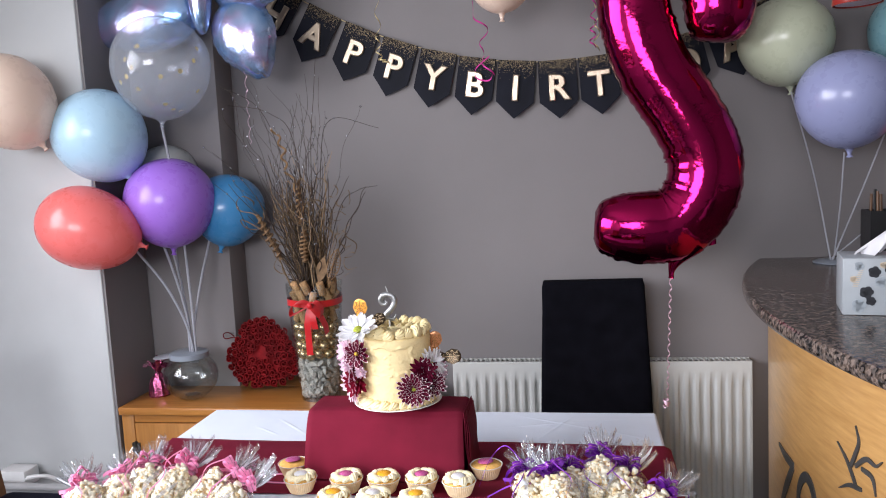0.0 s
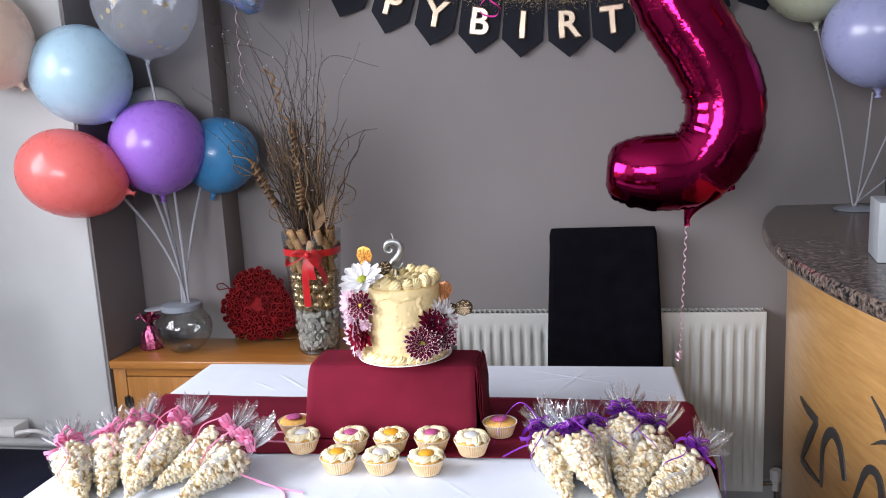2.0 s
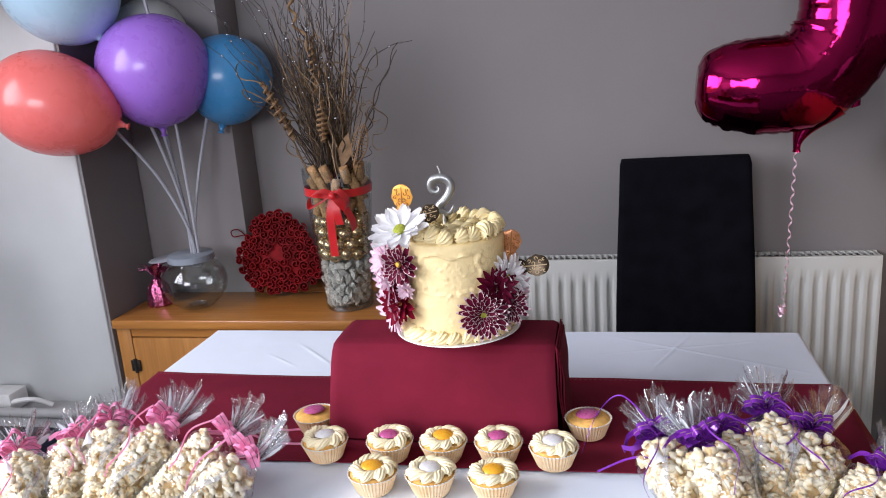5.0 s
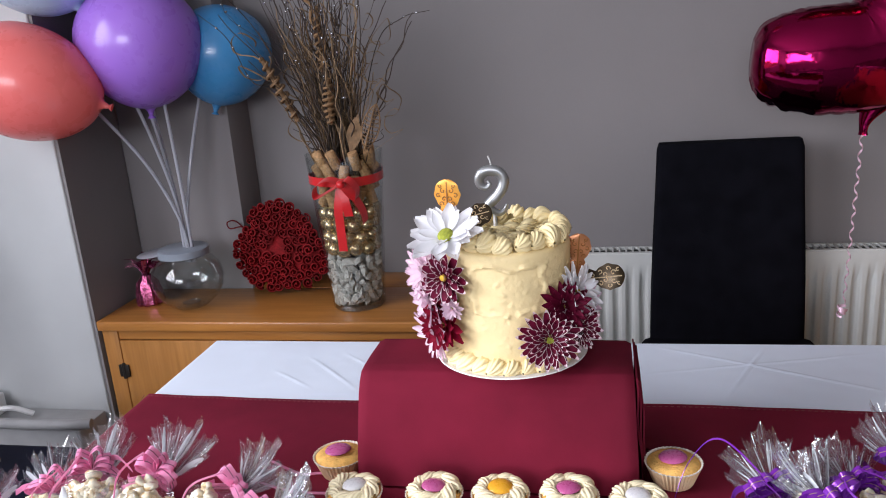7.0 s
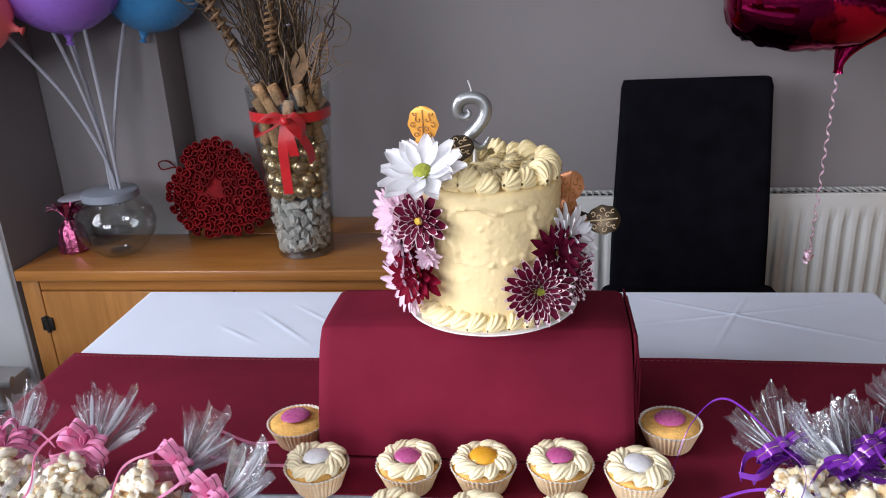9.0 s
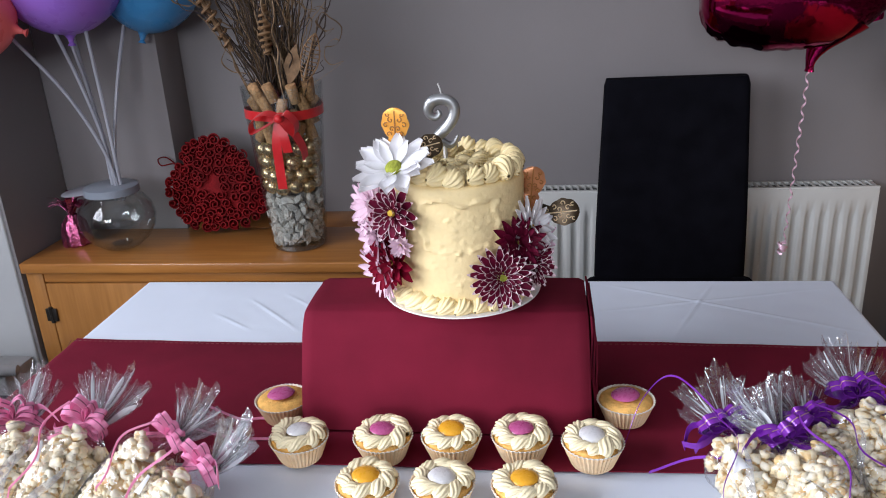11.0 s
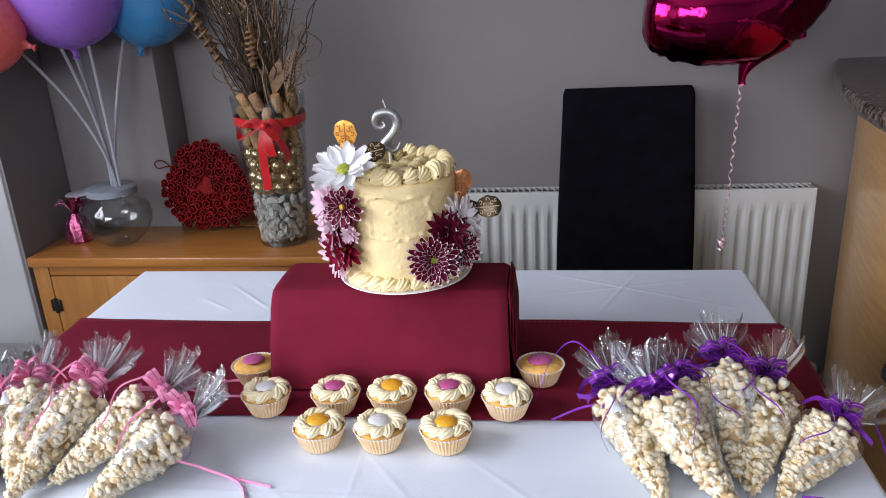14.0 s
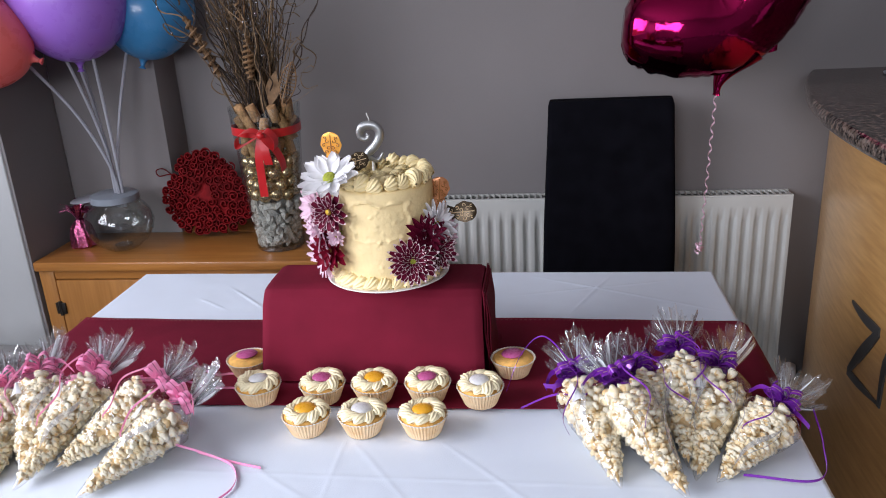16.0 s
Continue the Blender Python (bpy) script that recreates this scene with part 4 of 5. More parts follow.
base = {"white": cupcake("iced cupcake with a white sweet in a paper case", "white", True, 1),
        "pink": cupcake("iced cupcake with a pink sweet in a paper case", "pink", True, 2),
        "yellow": cupcake("iced cupcake with a yellow sweet in a paper case", "yellow", True, 3),
        "plain": cupcake("plain cupcake with a pink sweet, no icing", "pink", False, 4)}
RUN_Z = TZ + .0045
spots = [("white", -.136, 1.264, RUN_Z), ("pink", -.050, 1.269, RUN_Z), ("yellow", .019, 1.272, RUN_Z), ("pink", .089, 1.276, RUN_Z), ("white", .158, 1.268, RUN_Z),
         ("yellow", -.052, 1.200, TZ + .001), ("white", .018, 1.202, TZ + .001), ("yellow", .093, 1.203, TZ + .001), ("plain", -.176, 1.336, RUN_Z), ("plain", .197, 1.346, RUN_Z)]
done = set()
for i, (k, x, y, z) in enumerate(spots):
    m = pose(x, y, z, 0, 0, 40 * i)
    if k in done:
        copy_thing(base[k], m)
    else:
        base[k].matrix_basis = m
        done.add(k)


# ---- popcorn bags ----
def kernel(seed):
    """One burst kernel: rounded lobes round a hull; which of its faces are hull."""
    v, f = ico(1, 2)
    rs = np.random.RandomState(seed + 50)
    lobes = rs.randn(7, 3)
    lobes /= np.linalg.norm(lobes, axis=1)[:, None]
    amp = rs.uniform(.40, .80, 7)
    p = np.array(v)
    ang = np.arccos(np.clip(p @ lobes.T, -1, 1))
    lift = (amp * np.exp(-(ang / .58) ** 2)).max(1)
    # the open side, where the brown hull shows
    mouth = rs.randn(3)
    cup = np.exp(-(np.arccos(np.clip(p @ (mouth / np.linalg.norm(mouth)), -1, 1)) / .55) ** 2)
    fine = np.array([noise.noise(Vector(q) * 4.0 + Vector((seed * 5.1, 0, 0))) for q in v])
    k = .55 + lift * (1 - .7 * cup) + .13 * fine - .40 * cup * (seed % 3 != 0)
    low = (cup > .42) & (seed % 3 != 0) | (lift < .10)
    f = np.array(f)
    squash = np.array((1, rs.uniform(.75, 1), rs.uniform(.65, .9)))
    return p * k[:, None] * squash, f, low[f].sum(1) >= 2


KERNELS = [kernel(i) for i in range(15)]


def popcorn_mesh(seed, L, R):
    """Loose popcorn packed in a cone from a tip at the origin to a mouth at y = L."""
    rs = np.random.RandomState(seed)
    vs, fs, ks, o = [], [], [], 0
    for i in range(390):
        t = (.03 + .97 * rs.rand()) ** .62
        y = L * t
        r = R * min(1, t ** .85 * 1.02) * (.79 if t < .93 else .79 * rs.rand() ** .5)
        if t > .93:
            y += .014 * rs.rand()
        a = rs.rand() * 2 * np.pi
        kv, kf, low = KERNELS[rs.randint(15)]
        s = rs.uniform(.0070, .0112) * (.45 + .55 * t)
        ax = rs.randn(3, 3)
        q, _ = np.linalg.qr(ax)
        vs.append(kv @ q.T * s + (r * np.cos(a), y, r * np.sin(a) * .86))
        fs.append(kf + o)
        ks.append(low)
        o += len(kv)
    # added filler core; its hull orange paints the warm shade in the gaps
    kv, kf = np.array(ico(1, 3)[0]), np.array(ico(1, 3)[1])
    t = (kv[:, 1] + 1) / 2
    side = np.maximum(1e-6, np.sqrt(np.maximum(1e-9, 1 - kv[:, 1] ** 2)))
    rr = R * .70 * np.minimum(1, t ** .85) * np.minimum(1, (1 - t) * 9)
    vs.append(np.stack([kv[:, 0] / side * rr, .008 + (L - .004) * t, kv[:, 2] / side * rr * .86], 1))
    fs.append(kf + o)
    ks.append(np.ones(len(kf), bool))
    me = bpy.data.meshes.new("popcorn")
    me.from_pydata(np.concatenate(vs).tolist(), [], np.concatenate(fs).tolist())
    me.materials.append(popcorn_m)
    me.materials.append(hull_shade_m)
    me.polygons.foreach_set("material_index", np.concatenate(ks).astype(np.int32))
    me.shade_smooth()
    return me


BAG_L, BAG_R = .165, .0365
POP = [popcorn_mesh(s, BAG_L, BAG_R) for s in (1, 2, 3)]


def bag(kind, seed, label):
    random.seed(seed)
    rib, line = (ribbon_pink, ribbon_dark) if kind == "pink" else (ribbon_purple, curl_gold)
    b = thing("popcorn_bag", (0, 0, 0), label, "popcorn bag", kind + "-ribboned popcorn bags")
    tagged(part("popcorn", POP[seed % 3], None, b, "loose buttered popcorn"), kind="stuff")
    L, R = BAG_L, BAG_R

    def cone(u, v):
        a = u * 2 * math.pi
        t = v
        if t < .82:
            s = t / .82
            r, y = R * 1.06 * s ** .85 + .001, L * s
        else:
            s = (t - .82) / .18
            r, y = R * 1.06 * max(0, 1 - s) ** 1.3 + .0075 * s + .004 * math.sin(8 * a) * s * (1 - s) * 4, L + .040 * s
        w = 1 + .05 * noise.noise(Vector((math.cos(a) * 2, math.sin(a) * 2, y * 60 + seed))) + .02 * math.sin(7 * a + y * 90)
        return r * w * math.cos(a), y, r * w * math.sin(a) * .9
    part("bag", sheet(44, 34, cone), film, b, "clear cellophane cone", angle=50)
    ny = L + .040
    # strips of hazier, glossier film paint bright reflections along the cone
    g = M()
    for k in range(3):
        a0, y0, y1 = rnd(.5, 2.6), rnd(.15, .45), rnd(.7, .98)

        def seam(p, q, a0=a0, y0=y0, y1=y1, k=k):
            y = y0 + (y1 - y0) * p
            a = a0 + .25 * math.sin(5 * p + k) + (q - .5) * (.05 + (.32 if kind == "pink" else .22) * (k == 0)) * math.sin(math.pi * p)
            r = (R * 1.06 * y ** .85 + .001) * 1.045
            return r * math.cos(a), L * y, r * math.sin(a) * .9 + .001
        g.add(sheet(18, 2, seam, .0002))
    part("film_crease", g, film_crease, b, "hazy strips painting reflections on the cellophane")

    # two gathered fans of pleated film above the tie, with painted white glints
    for layer in range(2):
        ph = seed * 1.7 + layer * 2.1
        spread, nf = .62 + .16 * layer + .05 * math.sin(ph), 15 + 2 * layer

        def frill(u, v, layer=layer, ph=ph, spread=spread, nf=nf):
            th = (u - .5) * 2 * spread + .10 * math.sin(ph) + .05 * math.sin(u * 19 + ph) * v
            zig = abs((u * nf + .15 * math.sin(u * 23 + ph)) % 1 * 2 - 1) - .5
            Lf = .060 + .010 * math.sin(u * 9 + ph) + .007 * math.sin(u * 31 + ph) - .004 * layer
            r = Lf * v
            return (r * math.sin(th) + .003 * (u - .5), ny + r * math.cos(th) - .002, .004 - .010 * layer + zig * (.003 + .013 * v) * (1 - .3 * v) + (.022 - .012 * layer) * v * v)
        part("frill", sheet(nf * 8, 12, frill), film_frill, b, "pleated clear cellophane frill", angle=25)
        # white strips along the pleats stand in for window reflections
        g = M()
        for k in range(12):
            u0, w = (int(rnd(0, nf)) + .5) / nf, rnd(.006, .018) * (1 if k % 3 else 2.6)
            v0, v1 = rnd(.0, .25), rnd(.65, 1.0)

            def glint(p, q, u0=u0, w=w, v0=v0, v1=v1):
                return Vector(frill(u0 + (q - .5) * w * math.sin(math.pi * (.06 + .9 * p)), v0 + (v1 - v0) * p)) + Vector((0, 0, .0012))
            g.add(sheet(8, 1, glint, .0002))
        part("glint_fold", g, glint_tag_white, b, "white strips painting glints on the cellophane frill")
    # pull bow: upright loops round the neck, with loose tails
    gl = M()
    nl = 8
    for i in range(nl):
        a = 2 * math.pi * i / nl + rnd(-.2, .2)
        k = rnd(.020, .031)
        d = Vector((math.cos(a), .25 * math.sin(a * 2), max(-.1, math.sin(a) * .85 + .25))).normalized()
        side = d.cross(Vector((0, 1, 0))).normalized()
        c0 = Vector((0, ny - .004, .013))
        P = spline([c0, c0 + d * k * .55 + side * k * .26, c0 + d * k, c0 + d * k * .55 - side * k * .26, c0 + d * .001], 14)
        nrm = d.cross(side)
        part("bow_loop", ribbon_band(P, .0125, nrm), rib, b, angle=60)
        gl.add(ribbon_band([p + (p - c0).normalized() * .0004 for p in P], .0007, nrm))
    for i in range(3):
        a = rnd(-.6, 3.7)
        P = spline([(0, ny, .006), (.03 * math.cos(a), ny - .01 + rnd(-.02, .02), .012), (.046 * math.cos(a), ny + rnd(-.03, .02), -.002 + rnd(0, .012))], 14)
        part("bow_tail", ribbon_band(P, .007, Vector((0, .4, 1))), rib, b, angle=60)
    part("bow_stripe", gl, line, b)
    P = []
    x0, s = rnd(-.03, .03), rnd(-1, 1)
    for i in range(34):
        t = i / 33
        P.append((x0 * t + .035 * s * t + .010 * math.sin(t * 7 + seed), ny - .01 - .10 * t, .012 + (R * .92) * (1 - t) ** .4 * (1 if t < .95 else .6) - .0))
    part("ribbon_tail", ribbon_band([Vector(p) for p in P], .0026, Vector((0, 0, 1))), rib, b)
    if seed % 2:
        part("tag", sheet(4, 4, lambda u, v: ((u - .5) * .016 * (1 - v * .8) - .010, L * .78 + .022 * v, R * .80 + .003 * math.sin(3 * u) + .004 * v), .0006), glint_tag_white, b, "white paper corner")
    return b


def ribbon_band(pts, width, nrm, thick=.0004):
    """A band whose width runs along nrm."""
    w = Vector(nrm).normalized()
    n = len(pts) - 1
    return sheet(n, 1, lambda u, v: Vector(pts[round(u * n)]) + w * (v - .5) * width, thick)


bags = {k: [bag(k, s, "clear cone bag of popcorn tied with a " + k + " bow") for s in ss] for k, ss in (("pink", (1, 2, 3)), ("purple", (4, 5, 6)))}
# tip x, y and mouth x, y on the table, rise of the mouth, which of the three
LAID = {"pink": [(-.274, 1.050, -.212, 1.146, 0, 0), (-.330, 1.095, -.262, 1.186, .004, 1), (-.352, 1.057, -.338, 1.193, .006, 2), (-.363, 1.087, -.423, 1.256, .012, 0), (-.388, 1.062, -.452, 1.210, .003, 1), (-.400, 1.032, -.496, 1.152, 0, 2)],
        "purple": [(.320, 1.099, .290, 1.227, 0, 1), (.387, 1.080, .335, 1.198, .006, 0), (.395, 1.132, .404, 1.262, .008, 2), (.399, 1.114, .457, 1.280, .004, 1), (.421, 1.115, .500, 1.198, 0, 0), (.372, 1.140, .356, 1.236, .002, 2)]}
for k, rows in LAID.items():
    used = set()
    for i, (tx, ty, mx, my, rise, w) in enumerate(rows):
        d = Vector((mx - tx, my - ty, BAG_R - .003 + rise))
        yaw = math.degrees(math.atan2(-d.x, d.y))
        up = math.degrees(math.atan2(d.z, math.hypot(d.x, d.y)))
        m = pose(tx, ty, TZ + .0035 + rise * .5, up, 0, yaw) @ pose(0, 0, 0, 0, (i * 67) % 40 - 20, 0)
        size = max(.78, min(1.06, d.length / .158))
        girth = max(.95, size)
        m = m @ Matrix.Diagonal((girth, size, girth, 1))
        if w in used:
            copy_thing(bags[k][w], m)
        else:
            bags[k][w].matrix_basis = m
            used.add(w)


# loose curling ribbon ends on the cloth
def loose(name, pts, col, label, w=.003):
    solid(name, ribbon_band(spline(pts, 40), w, Vector((.2, .2, 1))), col, label, "ribbon")


z = TZ + .0025
loose("curling_ribbon", [(-.19, 1.13, z + .02), (-.16, 1.135, z + .006), (-.12, 1.12, z), (-.105, 1.08, z), (-.13, 1.035, z)], ribbon_pink, "thin pink curling ribbon on the tablecloth")
loose("curling_ribbon", [(-.17, 1.14, z + .004), (-.13, 1.13, z), (-.085, 1.118, z)], ribbon_pink, "thin pink curling ribbon on the tablecloth")
loose("curling_ribbon", [(-.26, 1.25, z + .05), (-.22, 1.28, z + .012), (-.18, 1.29, z + .004), (-.15, 1.29, z + .004)], ribbon_pink, "thin pink curling ribbon on the runner")
loose("curling_ribbon", [(-.25, 1.31, z + .03), (-.22, 1.32, z + .008), (-.19, 1.325, z + .006), (-.12, 1.30, z + .004)], ribbon_pink, "crimped pink ribbon beside a cupcake")
loose("curling_ribbon", [(.28, 1.25, z + .06), (.24, 1.31, z + .075), (.21, 1.31, z + .05), (.19, 1.29, z + .006)], ribbon_purple, "thin purple curling ribbon arching over the runner", .002)
loose("curling_ribbon", [(.29, 1.21, z + .05), (.25, 1.24, z + .03), (.21, 1.25, z + .005)], ribbon_purple, "thin purple curling ribbon on the runner")
loose("curling_ribbon", [(.54, 1.20, z + .04), (.54, 1.16, z + .02), (.525, 1.12, z + .004), (.45, 1.125, z + .004)], ribbon_purple, "thin purple curling ribbon by the table's edge")


# ---- balloon jar on the sideboard ----
SB = .605
JAR = (-.90, 2.285, SB + .001)


def straw_pts(end):
    a = Vector((.018 + rnd(-.012, .012), rnd(-.01, .01), .12))
    e = Vector(end) - Vector(JAR)
    m1 = a + Vector((e.x * .10, e.y * .15, (e.z - .12) * .30))
    m2 = a + Vector((e.x * .48 - .004, e.y * .5, (e.z - .12) * .66))
    return spline([a, m1, m2, e], 24)


def balloon_jar():
    random.seed(21)
    j = thing("balloon_jar", JAR, "round clear glass jar holding plastic balloon sticks", "jar")
    prof = [(0, .004), (.030, .002), (.042, .006), (.066, .026), (.084, .055), (.0895, .084), (.084, .112), (.070, .134), (.058, .146), (.056, .152), (.060, .158)]
    prof = [(r, zz * .93) for r, zz in prof]
    part("glass", lathe(prof + [(r - .003, zz) for r, zz in reversed(prof[2:])] + [(0, .010)], 56), glass_m, j, "clear round glass", angle=80)
    part("base_disc", lathe([(0, .011), (.022, .011), (.024, .014), (0, .015)], 28), glass_thick, j, "thick glass foot")
    part("lid", lathe([(.0, .158), (.056, .158), (.062, .155), (.063, .139), (.060, .137), (.059, .147), (0, .152)], 48), grey_lid, j, "grey plastic lid")
    part("lid_flap", lathe([(0, 0), (.052, 0), (.055, .002), (.052, .004), (0, .004)], 36), straw, j, at=pose(-.075, .012, .140, 0, -6, 0))
    for e in ((-.927, 2.287, 1.10), (-1.01, 2.20, 1.12), (-.838, 2.37, 1.12), (-.906, 2.25, 1.50), (-1.03, 2.25, 1.34), (-.975, 2.36, 1.24)):
        part("balloon_stick", tube(straw_pts(e), .0042, 8), straw, j, "clear plastic balloon stick")


balloon_jar()


def balloon(centre, knot, a, b, m, label, group, shade=0):
    """A latex balloon, its neck towards knot; a: half length, b: half width."""
    c = Vector(centre)
    d = (c - Vector(knot)).normalized()
    t = thing("balloon", Matrix.Translation(c) @ d.to_track_quat('Z', 'Y').to_matrix().to_4x4(), label, "balloon", group)
    prof = [(0, -a - .012), (.006, -a - .012), (.007, -a - .008)]
    for i in range(1, 30):
        p = math.pi * i / 30
        zz = -math.cos(p)
        r = math.sin(p) * (1 + .07 * zz)
        prof.append((b * r, a * zz))
    prof.append((0, a))
    part("skin", lathe(prof, 48), m, t, angle=80)
    part("knot", M().add(lathe([(.004, -.006), (.008, -.011), (.0095, -.013), (.006, -.013)], 16)).add(lathe([(.0045, .006), (.007, 0), (.0045, -.006)], 14)), m, t, at=Matrix.Translation((0, 0, -a - .010)))
    return t


GL = "balloons in the niche"
balloon((-.916, 2.28, 1.251), (-.927, 2.29, 1.0), 0.144, 0.142, bal["purple"], "round glossy purple latex balloon", GL)
balloon((-1.102, 2.12, 1.190), (-.90, 2.18, 1.105), 0.156, 0.126, bal["coral"], "glossy coral red latex balloon", GL)
balloon((-1.086, 2.20, 1.471), (-.98, 2.22, 1.29), 0.147, 0.140, bal["light_blue"], "round light blue latex balloon", GL)
balloon((-1.285, 2.06, 1.578), (-1.2, 2.1, 1.43), 0.146, 0.133, bal["peach"], "round pale peach latex balloon", GL)
balloon((-.784, 2.415, 1.213), (-.83, 2.38, 1.0), 0.121, 0.119, bal["blue"], "round mid-blue latex balloon", GL)
balloon((-.985, 2.40, 1.335), (-.97, 2.37, 1.1), 0.106, 0.102, bal["white"], "round white latex balloon", GL)
cb = balloon((-.891, 2.25, 1.671), (-.906, 2.25, 1.45), 0.159, 0.149, clear_latex, "clear latex balloon with gold confetti inside", GL)
random.seed(8)
g = M()
for i in range(15):
    q = Vector((random.gauss(0, 1), random.gauss(0, 1), random.gauss(-.5, 1))).normalized() * .139
    g.add(lathe([(0, 0), (.0075, 0), (.0075, .0004), (0, .0004)], 12), Matrix.Translation(q) @ q.to_track_quat('Z', 'Y').to_matrix().to_4x4())
tagged(part("confetti", g, confetti_m, cb, "gold paper confetti"), kind="stuff")

st = thing("balloon_stand", (1.12, 2.42, .986), "clear plastic balloon stand on the granite counter", "balloon stand")
part("base", lathe([(0, 0), (.062, 0), (.064, .003), (.055, .007), (.014, .011), (0, .012)], 40), grey_lid, st)
random.seed(31)
for e in ((.99, 2.40, 1.49), (1.107, 2.31, 1.31), (1.30, 2.44, 1.48), (1.34, 2.40, 1.22)):
    e = Vector(e) - Vector((1.12, 2.42, .986))
    part("balloon_stick", tube(spline([(rnd(-.02, .02), rnd(-.02, .02), .01), (e.x * .5, e.y * .5, e.z * .52), e], 18), .0024, 8), straw, st, "clear plastic balloon stick")
GR = "balloons over the counter"
balloon((.975, 2.40, 1.632), (1.0, 2.41, 1.4), 0.127, 0.131, bal["pale_green"], "round pale green latex balloon", GR)
balloon((1.107, 2.28, 1.452), (1.12, 2.3, 1.2), 0.133, 0.134, bal["periwinkle"], "round periwinkle blue latex balloon", GR)
balloon((1.325, 2.40, 1.635), (1.29, 2.43, 1.4), 0.128, 0.128, bal["teal"], "round dusty teal latex balloon", GR)
balloon((1.37, 2.34, 1.333), (1.3, 2.40, 1.15), 0.106, 0.106, bal["coral"], "glossy coral red latex balloon", GR)
pk = balloon((.171, 2.30, 1.872), (.17, 2.32, 1.5), 0.111, 0.102, bal["peach"], "peach latex balloon hanging over the banner", "balloons over the banner")
solid("balloon_string", tube(spline([(.171, 2.30, 1.995), (.17, 2.31, 2.3), (.18, 2.32, CEIL)], 12), .0008, 5), string_white, "white string from a balloon to the ceiling", "string")


# ---- foil balloons ----
def digit():
    d = thing("number_balloon", (0, 2.24, 0), "shiny magenta foil number balloon on a curled ribbon", "foil balloon")
    P = [(.752, 1.628), (.768, 1.745), (.735, 1.855), (.640, 1.915), (.565, 1.870), (.541, 1.790), (.549, 1.695), (.592, 1.572), (.668, 1.445), (.722, 1.325), (.712, 1.215), (.648, 1.138), (.560, 1.126), (.418, 1.138)]
    n, k = 210, 40
    S = spline([(x, 0, z) for x, z in P], n)
    g = M()
    v, f = [], []
    for i, p in enumerate(S):
        t = (S[min(i + 1, n - 1)] - S[max(i - 1, 0)]).normalized()
        nx = Vector((t.z, 0, -t.x))
        s = i / (n - 1)
        end = min(i, n - 1 - i) / 17
        cap = math.sqrt(max(0, 1 - (1 - min(1, end)) ** 2))
        full = .094 + .010 * s
        w = full * (.30 + .70 * cap) if end < 1 else full
        # tightness of the bend, for the gathers along the inner seam
        b = (S[min(i + 6, n - 1)] - S[i]).normalized().cross((S[i] - S[max(i - 6, 0)]).normalized()).y
        for j in range(k):
            a = 2 * math.pi * j / k
            ca, sa = math.cos(a), math.sin(a)
            inner = max(0, (-ca if b > 0 else ca)) ** 2
            seam = abs(ca) ** 10
            wr = .0040 * seam * math.sin(i * .93 + 1.3 * math.sin(i * .31)) * (1 + noise.noise(Vector((i * .11, ca, 0)))) + min(.14, abs(b)) * .04 * inner * math.sin(i * .62) * abs(ca) ** 1.5
            capw = .008 * max(0, 1 - end) * math.sin(13 * a + 1.5 * math.sin(3 * a))
            q = p + nx * (w * ca + math.copysign(wr + capw, ca)) + Vector((0, .078 * (w / .098) * math.copysign(abs(sa) ** .92, sa) + .5 * wr, 0))
            v.append(tuple(q))
    for i in range(n - 1):
        for j in range(k):
            f.append((i * k + j, i * k + (j + 1) % k, (i + 1) * k + (j + 1) % k, (i + 1) * k + j))
    f += [tuple(range(k - 1, -1, -1)), tuple(range((n - 1) * k, n * k))]
    part("foil_body", (v, f), digit_foil, d, angle=80)
    part("neck", tube(spline([(.668, 0, 1.085), (.650, 0, 1.050), (.637, 0, 1.022), (.630, 0, 1.000), (.629, 0, .978)], 14), [.070, .062, .053, .044, .036, .029, .0235, .019, .0155, .013, .0105, .009, .0085, .010], 18, .5), digit_foil, d)
    part("tab", sheet(6, 4, lambda u, w: (.722 + .03 * u, .003 * math.sin(6 * u), 1.085 - .022 * w + .010 * u), .001), digit_foil, d)
    H = [(.628 - .018 * t + .0042 * (1 - .2 * t) * math.cos(t * 70), -.02 * t + .0042 * math.sin(t * 70), .982 - .352 * t) for t in (i / 170 for i in range(171))]
    part("curled_ribbon", ribbon_band([Vector(p) for p in H], .0062, Vector((0, 0, 1))), curl_pink, d, "pale pink curled ribbon")
    g = M()
    random.seed(4)
    for i in range(4):
        c0 = Vector((.608, -.02, .628))
        r = rnd(.006, .011)
        g.add(ribbon_band([c0 + Vector((r * math.cos(a * .7 + i), r * math.sin(a * .7 + i), -.002 * a + rnd(-.001, .001))) for a in range(12)], .004, Vector((.2, .2, 1))))
    part("ribbon_curl", g, curl_pink, d, "small tangle of pale pink ribbon")


digit()


def pillow(outline, thick, wr=.02, n=72, m=12):
    def fn(u, v):
        a = u * 2 * math.pi
        r = outline(a) * v * (1 + wr * math.sin(21 * a) * v ** 6)
        t = thick * math.sqrt(max(0, 1 - v ** 2.2))
        return r * math.cos(a), -t, r * math.sin(a)
    g = M().add(sheet(n, m, fn))
    v, f = sheet(n, m, fn)
    g.add(([(x, -y, zz) for x, y, zz in v], [tuple(reversed(q)) for q in f]))
    return g


